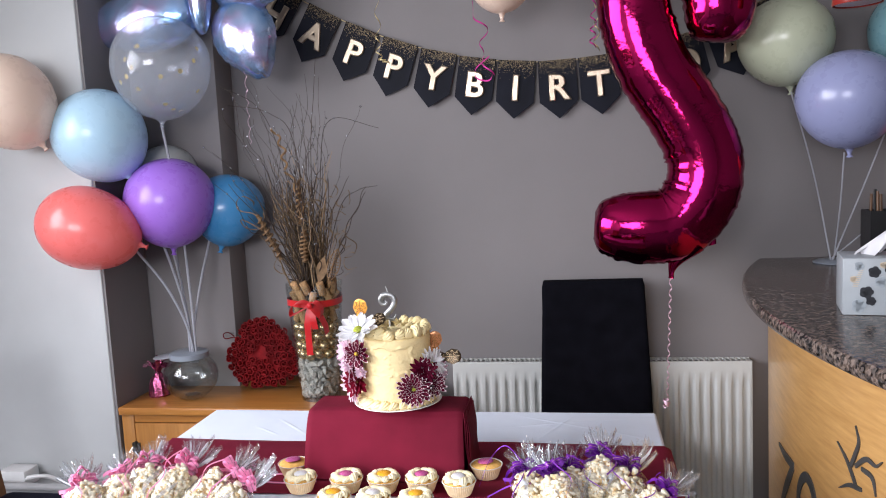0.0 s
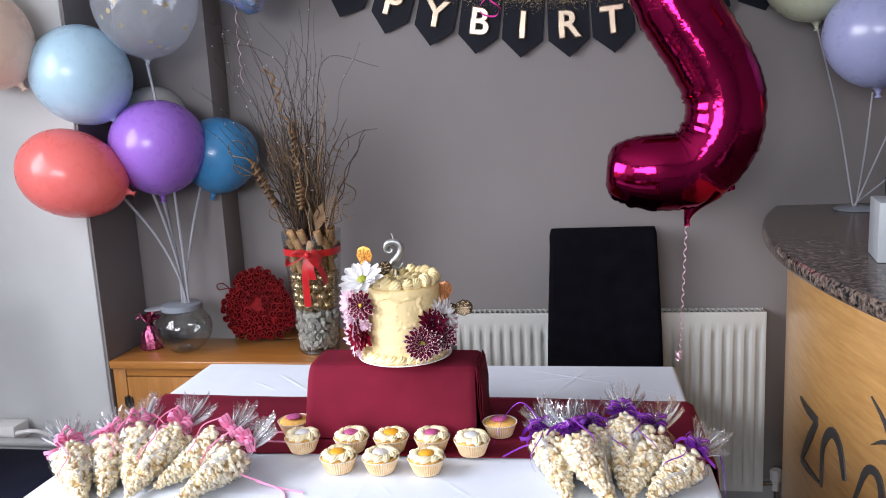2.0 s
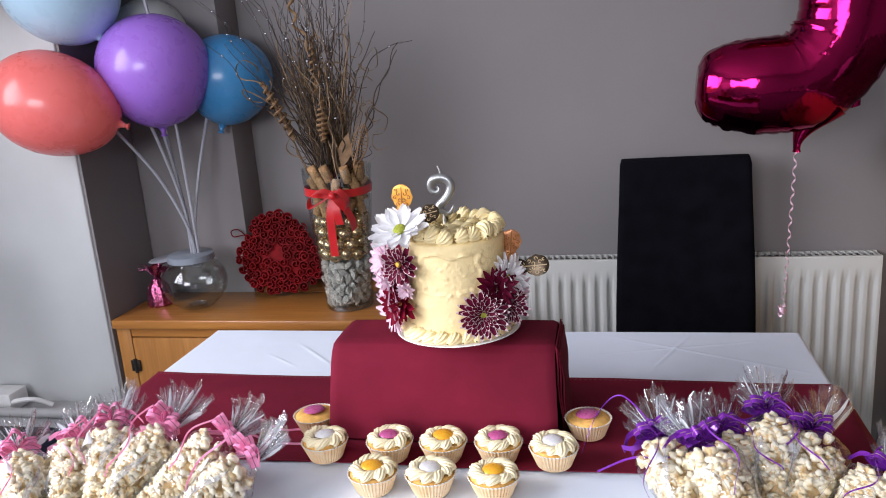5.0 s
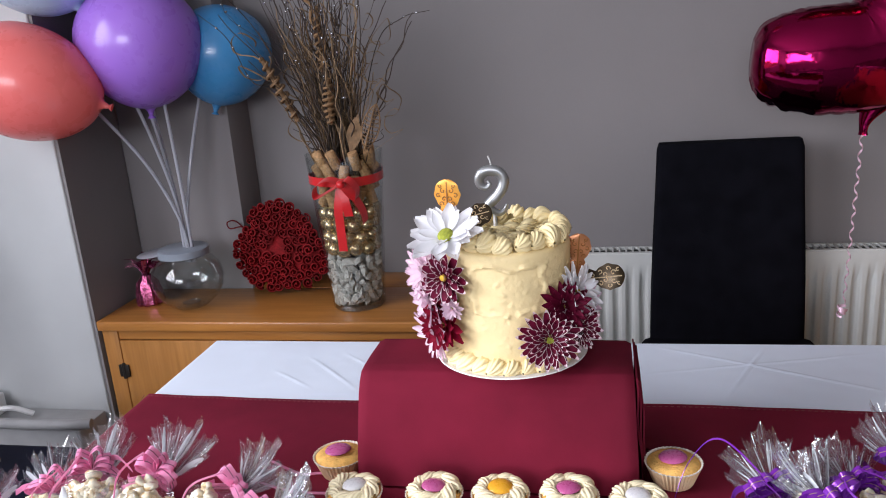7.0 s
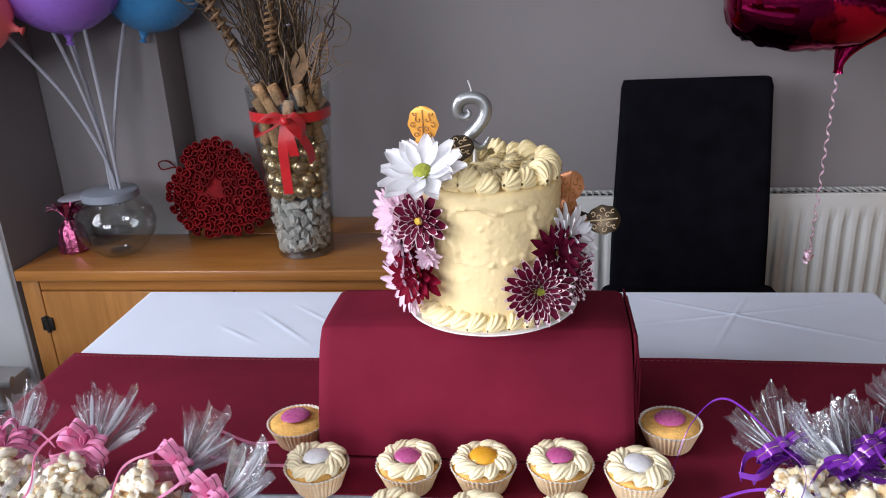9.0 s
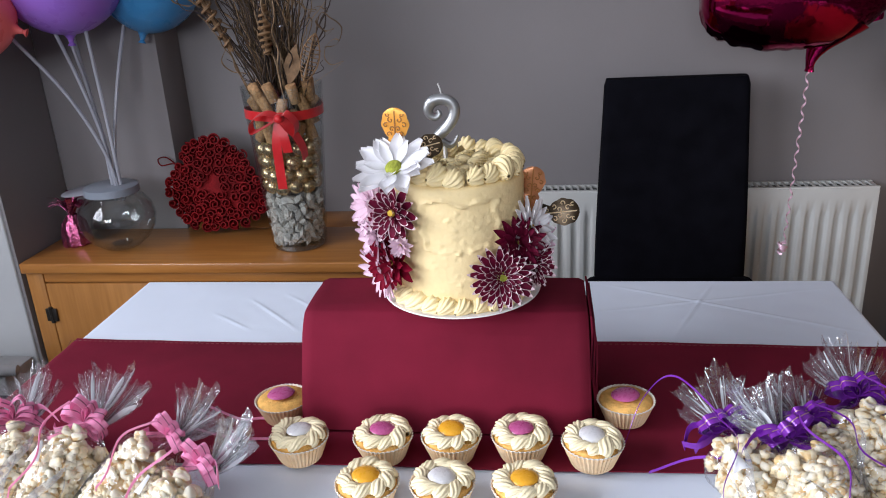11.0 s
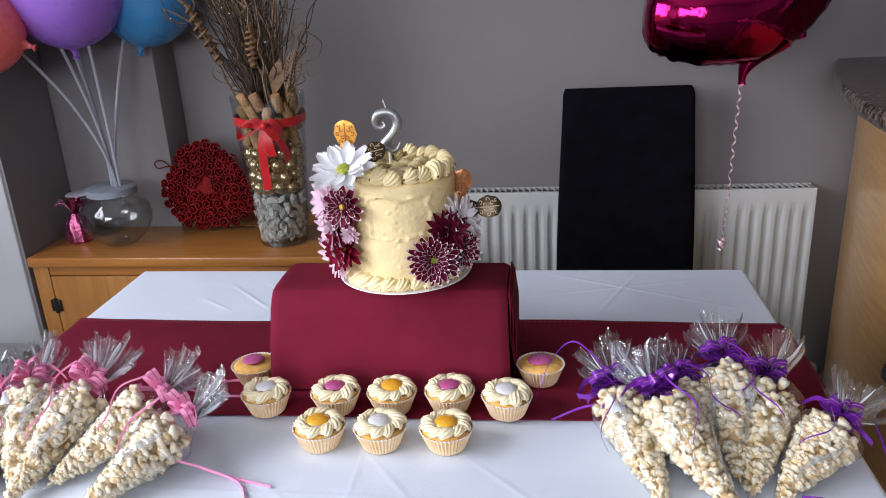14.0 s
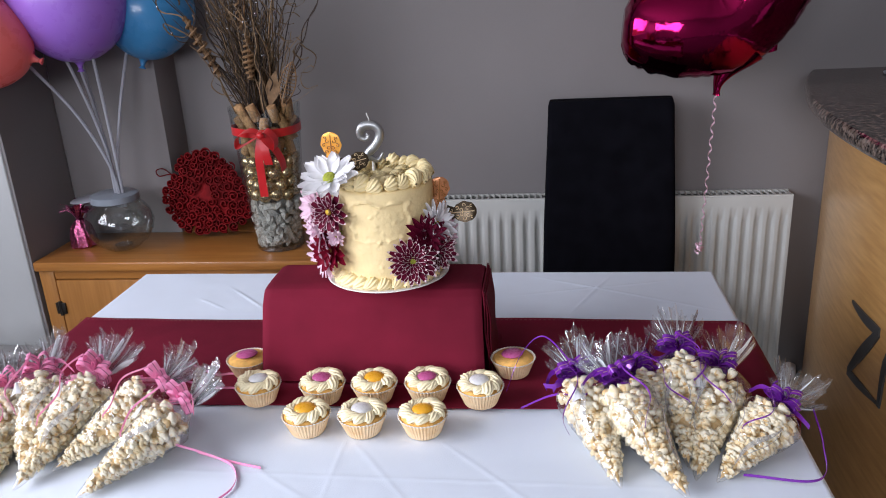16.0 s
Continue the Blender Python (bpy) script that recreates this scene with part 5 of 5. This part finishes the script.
def foil_butterfly():
    b = thing("butterfly_balloon", (-.755, 2.33, 1.845), "iridescent blue and lilac butterfly foil balloon", "foil balloon")

    def lobe(L, W):
        return lambda a: .9 / math.sqrt((math.cos(a) / L) ** 2 + (math.sin(a) / W) ** 2) * (1 + .34 * max(0, math.cos(a)) ** 12)
    for x, zz, L, W, ang in ((.112, -.075, .128, .116, 66), (-.20, -.005, .19, .115, 175), (.16, .10, .17, .11, -25), (-.17, .17, .17, .11, 215)):
        part("wing", pillow(lobe(L, W), .062), butterfly_foil, b, at=pose(x, 0, zz, 0, ang, 0), angle=80)
    part("body", pillow(lambda a: 1 / math.sqrt((math.cos(a) / .035) ** 2 + (math.sin(a) / .13) ** 2), .04), butterfly_foil, b, at=pose(0, -.055, .05), angle=80)
    solid("balloon_string", tube(spline([(-.755, 2.34, 1.95), (-.75, 2.34, 2.3), (-.75, 2.34, CEIL)], 12), .0008, 5), string_white, "white string from a foil balloon to the ceiling", "string")
    P = [(.115 + .004 * math.cos(i * .5), -.02, -.17 - i * .0032 + .004 * math.sin(i * .5)) for i in range(80)]
    part("curled_ribbon", ribbon_band([Vector(p) for p in P], .003, Vector((0, 1, 0))), curl_pink, b)


foil_butterfly()


# ---- birthday banner ----
def string_z(x):
    return 1.641 + .36 * (x - .33) ** 2


def letter_mesh(ch):
    cu = bpy.data.curves.new("letter", 'FONT')
    cu.body, cu.size, cu.extrude, cu.bevel_depth, cu.bevel_resolution, cu.offset = ch, .110, .0012, .0036, 2, .0012
    cu.align_x, cu.align_y, cu.resolution_u = 'CENTER', 'CENTER', 6
    ob = new("letter", cu)
    bpy.context.view_layer.update()
    me = bpy.data.meshes.new_from_object(ob.evaluated_get(bpy.context.evaluated_depsgraph_get()))
    bpy.data.objects.remove(ob)
    me.materials.clear()
    me.materials.append(letter_m)
    me.name = "letter"
    return me


def banner():
    b = thing("birthday_banner", (0, WALL_Y - .016, 0), "black card birthday banner with champagne letters on a string", "banner")
    part("string", tube([(x / 100, 0, string_z(x / 100)) for x in range(-100, 131, 3)], .0016, 6), curl_gold, b, "gold string")
    random.seed(17)
    cache = {}
    hw, top, mid, tip = .0605, .004, -.128, -.182
    shape = [(-hw, top), (hw, top), (hw + .001, mid), (0, tip), (-hw - .001, mid)]
    v = [(x, -.0012, zz) for x, zz in shape] + [(x, .0012, zz) for x, zz in shape]
    f = [(4, 3, 2, 1, 0), (5, 6, 7, 8, 9)] + [(i, (i + 1) % 5, (i + 1) % 5 + 5, i + 5) for i in range(5)]
    card = mesh_of("pennant", (v, f), pennant_m)
    flakes = []
    for k in range(3):
        g = M()
        for i in range(520):
            x = rnd(-hw + .002, hw - .002)
            d = min(.06, abs(random.gauss(0, .020)))
            s = rnd(.0006, .0012)
            g.add(([(-s, 0, -s), (s, -.0004, -s), (s, 0, s), (-s, -.0006, s)], [(0, 1, 2, 3)]), pose(x, -.0021 - rnd(0, .0012), top - d, rnd(-30, 30), rnd(0, 90), rnd(-30, 30)))
        flakes.append(mesh_of("glitter", g, glitter_m))
    for i, ch in enumerate("HAPPYBIRTHDAY"):
        x = .192 + .1268 * (i - 6)
        slope = math.atan(.72 * (x - .33))
        p = part("pennant", card, None, b, at=pose(x, -.003, string_z(x), rnd(-2, 2), -math.degrees(slope) + rnd(-2, 2), rnd(-3, 3)))
        if ch not in cache:
            cache[ch] = letter_mesh(ch)
        part("letter", cache[ch], None, p, "champagne raised letter", at=pose(0, -.0045, -.088, 90, 0, 0))
        tagged(part("glitter", flakes[i % 3], None, p, "scattered gold glitter"), kind="stuff")


banner()


def streamer(name, pts, turns, rad, m, label):
    S = spline(pts, 90)
    P = [p + Vector((rad * math.cos(i / 89 * turns * 6.283), rad * math.sin(i / 89 * turns * 6.283), 0)) for i, p in enumerate(S)]
    solid(name, ribbon_band(P, .005, Vector((.15, .1, 1))), m, label, "streamer")


streamer("curled_streamer", [(.04, 2.42, CEIL), (.05, 2.42, 2.1), (.06, 2.42, 1.83), (.105, 2.42, 1.74), (.09, 2.42, 1.67), (.12, 2.42, 1.60)], 5, .010, curl_magenta, "shiny magenta curled streamer hanging from the ceiling")
streamer("curled_streamer", [(.11, 2.44, 1.66), (.07, 2.44, 1.625), (.075, 2.44, 1.595), (.11, 2.44, 1.585), (.12, 2.44, 1.61)], 1, .004, curl_magenta, "shiny magenta streamer tail over the banner")
streamer("curled_streamer", [(-.23, 2.42, CEIL), (-.235, 2.42, 2.1), (-.232, 2.42, 1.82), (-.235, 2.42, 1.69), (-.21, 2.42, 1.66)], 9, .009, curl_gold, "shiny gold curled streamer hanging from the ceiling")
streamer("curled_streamer", [(.44, 2.42, CEIL), (.44, 2.42, 2.1), (.437, 2.42, 1.8), (.43, 2.42, 1.66)], 10, .010, curl_magenta, "shiny magenta curled streamer hanging from the ceiling")
streamer("curled_streamer", [(.45, 2.43, CEIL), (.452, 2.43, 2.0), (.448, 2.43, 1.8), (.442, 2.43, 1.65)], 8, .009, curl_gold, "shiny gold curled streamer hanging from the ceiling")

pl = thing("pendant_lamp", (1.04, 2.0, 1.66), "small red pendant lamp with a white underside", "lamp")
part("shade", lathe([(.054, 0), (.056, .004), (.050, .06), (.035, .10), (.012, .115), (.010, .115), (.033, .098), (.048, .06), (.052, .004)], 32), lamp_red, pl, "red glass shade")
part("diffuser", lathe([(0, .003), (.050, .003), (.050, .006), (0, .006)], 32), white_plastic, pl)
part("cord", tube([(0, 0, .11), (0, 0, CEIL - 1.66)], .003, 6), black_plastic, pl)


# ---- vase with dried arrangement ----
VX, VY, VZ = -.462, 2.305, SB + .001


def vr(zz):
    return .0635 + .0265 * max(0, min(1, zz / .375))


def vase():
    v = thing("vase", (VX, VY, VZ), "tall clear glass vase with a red ribbon bow", "vase")
    H = .375
    outer = [(0, 0), (vr(0) - .003, 0), (vr(0), .003)] + [(vr(H * i / 12), H * i / 12) for i in range(1, 13)]
    inner = [(vr(H * i / 12) - .0035, H * i / 12) for i in range(12, 0, -1)] + [(vr(.012) - .0035, .014), (0, .014)]
    part("glass", lathe(outer + inner, 60), glass_m, v, "clear flared glass", angle=60)
    part("base", lathe([(0, .001), (vr(0) - .004, .002), (vr(0) - .004, .012), (0, .013)], 40), glass_thick, v, "thick glass base")
    zb = .318

    def band(u, w):
        a = u * 2 * math.pi
        r = vr(zb) + .0012
        return r * math.cos(a), r * math.sin(a), zb + (w - .5) * .020 + .002 * math.sin(2 * a)
    part("ribbon", sheet(60, 2, band, .0006), ribbon_red, v, "red satin ribbon")
    c0 = Vector((.018, -vr(zb) - .004, zb))
    g = M()
    for pts, w in (([(0, 0, 0), (-.028, -.012, .012), (-.058, -.010, -.004), (-.060, -.010, -.028), (-.030, -.014, -.016), (0, -.002, 0)], .021), ([(0, 0, 0), (.018, -.014, .012), (.038, -.012, -.010), (.034, -.012, -.034), (.014, -.012, -.016), (0, -.002, 0)], .021),
                   ([(0, -.002, 0), (.024, -.012, -.02), (.046, -.010, -.06), (.050, -.008, -.088)], .024)):
        P = spline([c0 + Vector(p) for p in pts], 20)
        g.add(ribbon_band(P, w, Vector((.25, .9, .35))))
    P = spline([c0 + Vector(p) for p in ((0, -.004, 0), (-.010, -.010, -.05), (-.012, -.006, -.10), (-.012, -.002, -.158))], 14)
    g.add(ribbon_band(P, .020, Vector((1, .1, 0))))
    P = spline([c0 + Vector(p) for p in ((0, -.005, 0), (.008, -.012, -.04), (.012, -.008, -.075))], 10)
    g.add(ribbon_band(P, .020, Vector((1, .2, 0))))
    g.add(ico(.011, 2), Matrix.Translation(c0 + Vector((0, -.008, -.002))))
    part("bow", g, ribbon_red, v, "red satin bow with long tails", angle=60)


vase()
random.seed(41)
g = M()
stones = []
for i in range(4):
    a, b = ico(1, 1)
    stones.append(([tuple(Vector(p) * (1 + .55 * noise.noise(Vector(p) * 1.5 + Vector((i * 5, 0, 0))))) for p in a], b))
for lvl in range(9):
    zz = .022 + lvl * .0125
    for ring, n in ((vr(zz) - .0155, 15), (vr(zz) - .036, 8)):
        for i in range(n):
            a = 2 * math.pi * (i + rnd(-.2, .2)) / n + lvl * .7
            s = rnd(.0100, .0145)
            g.add(random.choice(stones), pose(ring * math.cos(a), ring * math.sin(a), zz + rnd(-.003, .003), rnd(0, 360), rnd(0, 360), rnd(0, 360)) @ Matrix.Diagonal((s * rnd(.9, 1.25), s, s * rnd(.6, .9), 1)))
solid("pebbles", g, pebble_m, "grey pebbles filling the bottom of the vase", "pebbles", kind="stuff", angle=28, at=Matrix.Translation((VX, VY, VZ)))

bb = None
for lvl in range(4):
    zz = .152 + lvl * .0285
    n = 11
    for i in range(n):
        a = 2 * math.pi * i / n + lvl * .28
        r = vr(zz) - .0222
        m = pose(VX + r * math.cos(a), VY + r * math.sin(a), VZ + zz + rnd(-.003, .003), rnd(-40, 40), rnd(-40, 40), 0)
        if bb is None:
            bb = thing("bauble", m, "small shiny gold bauble inside the vase", "bauble", "baubles in the vase")
            part("ball", ico(.0178, 3), gold_bauble, bb)
            part("cap", lathe([(.0045, .0145), (.0045, .018), (0, .0185)], 12), curl_gold, bb)
        else:
            copy_thing(bb, m)
ck = None
for lvl in range(4):
    zz = .275 + lvl * .029
    n = 9
    for i in range(n):
        a = 2 * math.pi * (i + rnd(-.15, .15)) / n + lvl * .4
        r = vr(zz) - .027 - 0
        m = pose(VX + r * math.cos(a), VY + r * math.sin(a), VZ + zz + rnd(-.004, .004), rnd(-28, 28) + (60 if random.random() < .25 else 0), rnd(-24, 24), rnd(0, 360))
        if ck is None:
            ck = thing("cork", m, "used wine cork inside the vase", "cork", "corks in the vase")
            part("stopper", lathe([(0, -.021), (.0108, -.021), (.0118, -.0195), (.0118, .0195), (.0108, .021), (0, .021)], 18), cork_m, ck)
        else:
            copy_thing(ck, m)


def arrangement():
    random.seed(77)
    d = thing("dried_arrangement", (VX, VY, VZ), "dried twigs, grasses and silver-beaded wires in the vase", "dried flowers")

    def stem(r0, lean, h, wig, seed, n=26, start=.30):
        a = rnd(0, 6.28)
        b0 = Vector((r0 * math.cos(a), r0 * math.sin(a), start))
        P = []
        o = Vector((seed * 3.7, seed * 1.9, 0))
        for i in range(n):
            t = i / (n - 1)
            p = b0 + Vector((lean[0] * t ** 1.25, lean[1] * t ** 1.25, (h - start) * t))
            q = Vector((noise.noise(o + Vector((t * 5.5, 0, 0))), noise.noise(o + Vector((0, t * 5.5, 9))), .4 * noise.noise(o + Vector((5, 0, t * 3)))))
            P.append(p + q * wig * t)
        return P
    for i in range(92):
        lx = random.gauss(-.035, .085)
        P = stem(rnd(0, .05), (lx, random.gauss(-.01, .05)), rnd(.50, .80), rnd(.015, .05), i)
        r = rnd(.0013, .0026)
        part("twig", tube(P, [r * (1 - .6 * k / 25) for k in range(26)], 5), twig_m if random.random() < .72 else grass_m, d)
    for i in range(46):
        lx = random.gauss(-.02, .055)
        P = stem(rnd(0, .05), (lx, random.gauss(-.02, .04)), rnd(.42, .60), rnd(.02, .05), 300 + i)
        r = rnd(.0013, .0026)
        part("twig", tube(P, [r * (1 - .6 * k / 25) for k in range(26)], 5), twig_m if random.random() < .6 else grass_m, d)
    for i in range(38):
        lx = random.gauss(-.06, .11)
        P = stem(rnd(0, .04), (lx, random.gauss(-.02, .05)), rnd(.72, 1.06), rnd(.04, .09), 100 + i, 30)
        w = part("beaded_wire", tube(P, [.0011 * (1 - .5 * k / 29) for k in range(30)], 4), twig_m, d, "thin dark wire with silver beads")
        g = M()
        for k in range(random.randint(4, 8)):
            q = P[random.randint(13, 29)]
            g.add(ico(rnd(.0028, .0036), 1), Matrix.Translation(q + Vector((rnd(-.004, .004), rnd(-.004, .004), 0))))
        tagged(part("bead", g, pearl_m, w, "silver beads"), kind="stuff")
    # long arching wires, well apart from the bundle
    for pts in ([(-.02, 0, .33), (-.06, -.02, .72), (-.12, -.04, .92), (-.24, -.06, 1.0)], [(0, 0, .33), (-.03, 0, .8), (-.10, -.02, .91), (-.22, -.05, .94)], [(.02, 0, .33), (.05, 0, .75), (.10, -.02, .88), (.25, -.03, .845)],
                [(.02, 0, .33), (.10, 0, .60), (.17, -.02, .66), (.235, -.03, .672)], [(-.02, 0, .33), (-.14, -.03, .62), (-.22, -.05, .74), (-.28, -.06, .80)], [(0, 0, .33), (.02, 0, .78), (.04, 0, .95), (.055, 0, 1.07)],
                [(-.03, -.02, .33), (-.12, -.05, .52), (-.17, -.07, .55), (-.205, -.09, .645), (-.26, -.10, .70)]):
        P = spline(pts, 34)
        w = part("beaded_wire", tube(P, [.0014 * (1 - .5 * k / 33) for k in range(34)], 5), twig_m, d, "thin dark arching wire")
        g = M()
        for k in (18, 23, 28):
            g.add(ico(.0031, 1), Matrix.Translation(P[k]))
        tagged(part("bead", g, pearl_m, w, "silver beads"), kind="stuff")
    for i in range(64):
        x, zz = random.gauss(-.015, .058), rnd(.43, .68)
        R, ph, dr = rnd(.018, .045), rnd(0, 6.28), random.choice((-1, 1))
        P = spline([(x * .3, rnd(-.03, .02), .36), (x * .7, -.02, zz - .06)] + [(x + R * (1 - k * .06) * math.cos(ph + dr * k * .7), -.02 + .006 * k + rnd(-.02, .02), zz + R * (1 - k * .06) * math.sin(ph + dr * k * .7)) for k in range(random.randint(4, 8))], 40)
        part("curled_grass", ribbon_band(P, rnd(.003, .0058), Vector((.3, .8, .3))), grass_m, d, "pale curled dried grass")

    def spiral_leaf(p0, p1, w):
        a, b = Vector(p0), Vector(p1)
        D = b - a
        q = D.normalized().to_track_quat('Z', 'Y').to_matrix()
        P, r = [], []
        for i in range(90):
            t = i / 89
            rad = w * math.sin(math.pi * (.08 + .86 * t)) ** .8
            an = t * 2 * math.pi * 8
            P.append(a + D * t + q @ Vector((rad * math.cos(an), rad * math.sin(an) * .6, 0)))
            r.append(.0034)
        part("spiral_pod", M().add(tube(P, r, 5)).add(tube([a, b], w * .25, 8)), dry_leaf, d, "twisted brown dried pod")
    spiral_leaf((-.082, -.05, .455), (-.140, -.075, .600), .022)
    spiral_leaf((-.005, -.05, .445), (-.002, -.05, .545), .019)
    spiral_leaf((-.02, -.03, .56), (-.018, -.03, .70), .012)
    P = spline([(-.005, -.02, .50), (-.02, -.03, .66), (-.055, -.03, .74), (-.060, -.03, .80), (-.085, -.03, .86)], 60)
    part("twisted_vine", tube([p + Vector((.008 * math.cos(i * .6), .008 * math.sin(i * .6), 0)) for i, p in enumerate(P)], .0035, 8), dry_leaf, d, "twisted dried vine")

    # lacy leaf skeleton
    def leaf(u, v):
        w = .030 * math.sin(math.pi * u) ** .8
        return .072 + .035 * u + w * (v - .5) * 1.2, -.06 - .01 * math.sin(math.pi * v), .385 + .100 * u - w * (v - .5) * .5
    g = M()
    for k in range(12):
        u = .05 + .9 * k / 11
        g.add(tube([leaf(u, j / 8) for j in range(9)], .0011, 5))
    for vv in (0, .5, 1):
        g.add(tube([leaf(j / 16, vv) for j in range(17)], .0016, 5))
    part("leaf_skeleton", g, dry_leaf, d, "woven brown leaf skeleton")
    part("dried_leaf", sheet(12, 6, lambda u, v: (.03 + .03 * u + .03 * math.sin(math.pi * u) * (v - .5), -.045, .385 + .07 * u - .02 * (v - .5)), .001), dry_leaf, d)


arrangement()


# ---- heart wreath ----
def heart():
    h = thing("heart_wreath", Matrix.Translation((-.706, 2.412, SB + .124)) @ pose(0, 0, 0, -12, 0, 4) @ pose(0, 0, 0, 0, -64, 0) @ Matrix.Diagonal((1.08, 1.08, 1.08, 1)), "dark red heart wreath of curled wood roses leaning on the wall", "wreath")

    def hp(t, s):
        # round-shouldered heart: notch at t = 0, point at t = pi
        q = abs((t + math.pi) % (2 * math.pi) - math.pi)
        r = .097 * (1 - .22 * math.exp(-(q / .34) ** 2) + .07 * math.sin(q) + .42 * math.exp(-((math.pi - q) / .52) ** 2)) * s
        return r * math.sin(t), r * math.cos(t)

    def base(u, v):
        x, zz = hp(u * 2 * math.pi, .9 * v)
        return x, .012 - .010 * (1 - v * v), zz
    part("backing", sheet(60, 6, base, -.014), heart_red, h)

    def rose(u, v):
        a = u * 2 * math.pi * 1.7
        r = (.0026 + .0094 * u) * (.78 + .30 * v)
        return r * math.cos(a), -.002 - (.017 - .007 * u) * v + .0008 * math.sin(2 * a) * v, r * math.sin(a)
    me = mesh_of("wood_rose", sheet(30, 3, rose, .0012 + .0009), heart_red, 70)
    random.seed(9)
    for s, n in ((.93, 28), (.78, 24), (.64, 19), (.47, 14), (.29, 9)):
        # even steps along the outline
        pts = [hp(2 * math.pi * k / 400, s) for k in range(401)]
        L = [0]
        for a, b in zip(pts, pts[1:]):
            L.append(L[-1] + math.hypot(b[0] - a[0], b[1] - a[1]))
        for i in range(n):
            t = L[-1] * (i + .3) / n
            k = next(j for j, x in enumerate(L) if x >= t)
            x, zz = pts[k]
            sc, out = rnd(1.05, 1.3), 100
            part("wood_rose", me, None, h, at=pose(x + rnd(-.003, .003), -.003 + rnd(-.003, .002), zz + rnd(-.003, .003), -out * zz + rnd(-6, 6), 0, out * x + rnd(-6, 6)) @ pose(0, 0, 0, 0, rnd(0, 360), 0) @ Matrix.Diagonal((sc, sc, sc, 1)))
    x, zz = hp(0, .9)
    part("cord", tube(spline([(x, .005, zz), (x + .004, 0, zz + .03), (x - .012, 0, zz + .055), (x - .002, 0, zz + .068), (x + .010, 0, zz + .052), (x + .002, .003, zz + .02)], 24), .0016, 6), heart_red, h, "red hanging cord")


heart()

# ---- small foil balloon weight beside the jar ----
wt = thing("balloon_weight", Matrix.Translation((-1.035, 2.315, SB + .001)) @ Matrix.Diagonal((1.35, 1.35, 1.1, 1)), "small pink foil-wrapped balloon weight with a frilled top", "balloon weight")
part("body", lathe([(0, 0), (.024, 0), (.026, .004), (.024, .03), (.020, .052), (.010, .066), (.009, .07)], 30, lambda a, i: 1 + .08 * math.sin(9 * a + i)), pink_foil, wt, angle=30)
random.seed(13)
for i in range(26):
    a, k = rnd(0, 6.28), rnd(.025, .045)
    e = Vector((k * math.cos(a), k * math.sin(a) * .6, rnd(.085, .125)))
    part("foil_strip", ribbon_band(spline([(0, 0, .066), e * .5 + Vector((0, 0, .05)), e], 6), rnd(.006, .012), Vector((-math.sin(a), math.cos(a), .3))), pink_foil, wt)
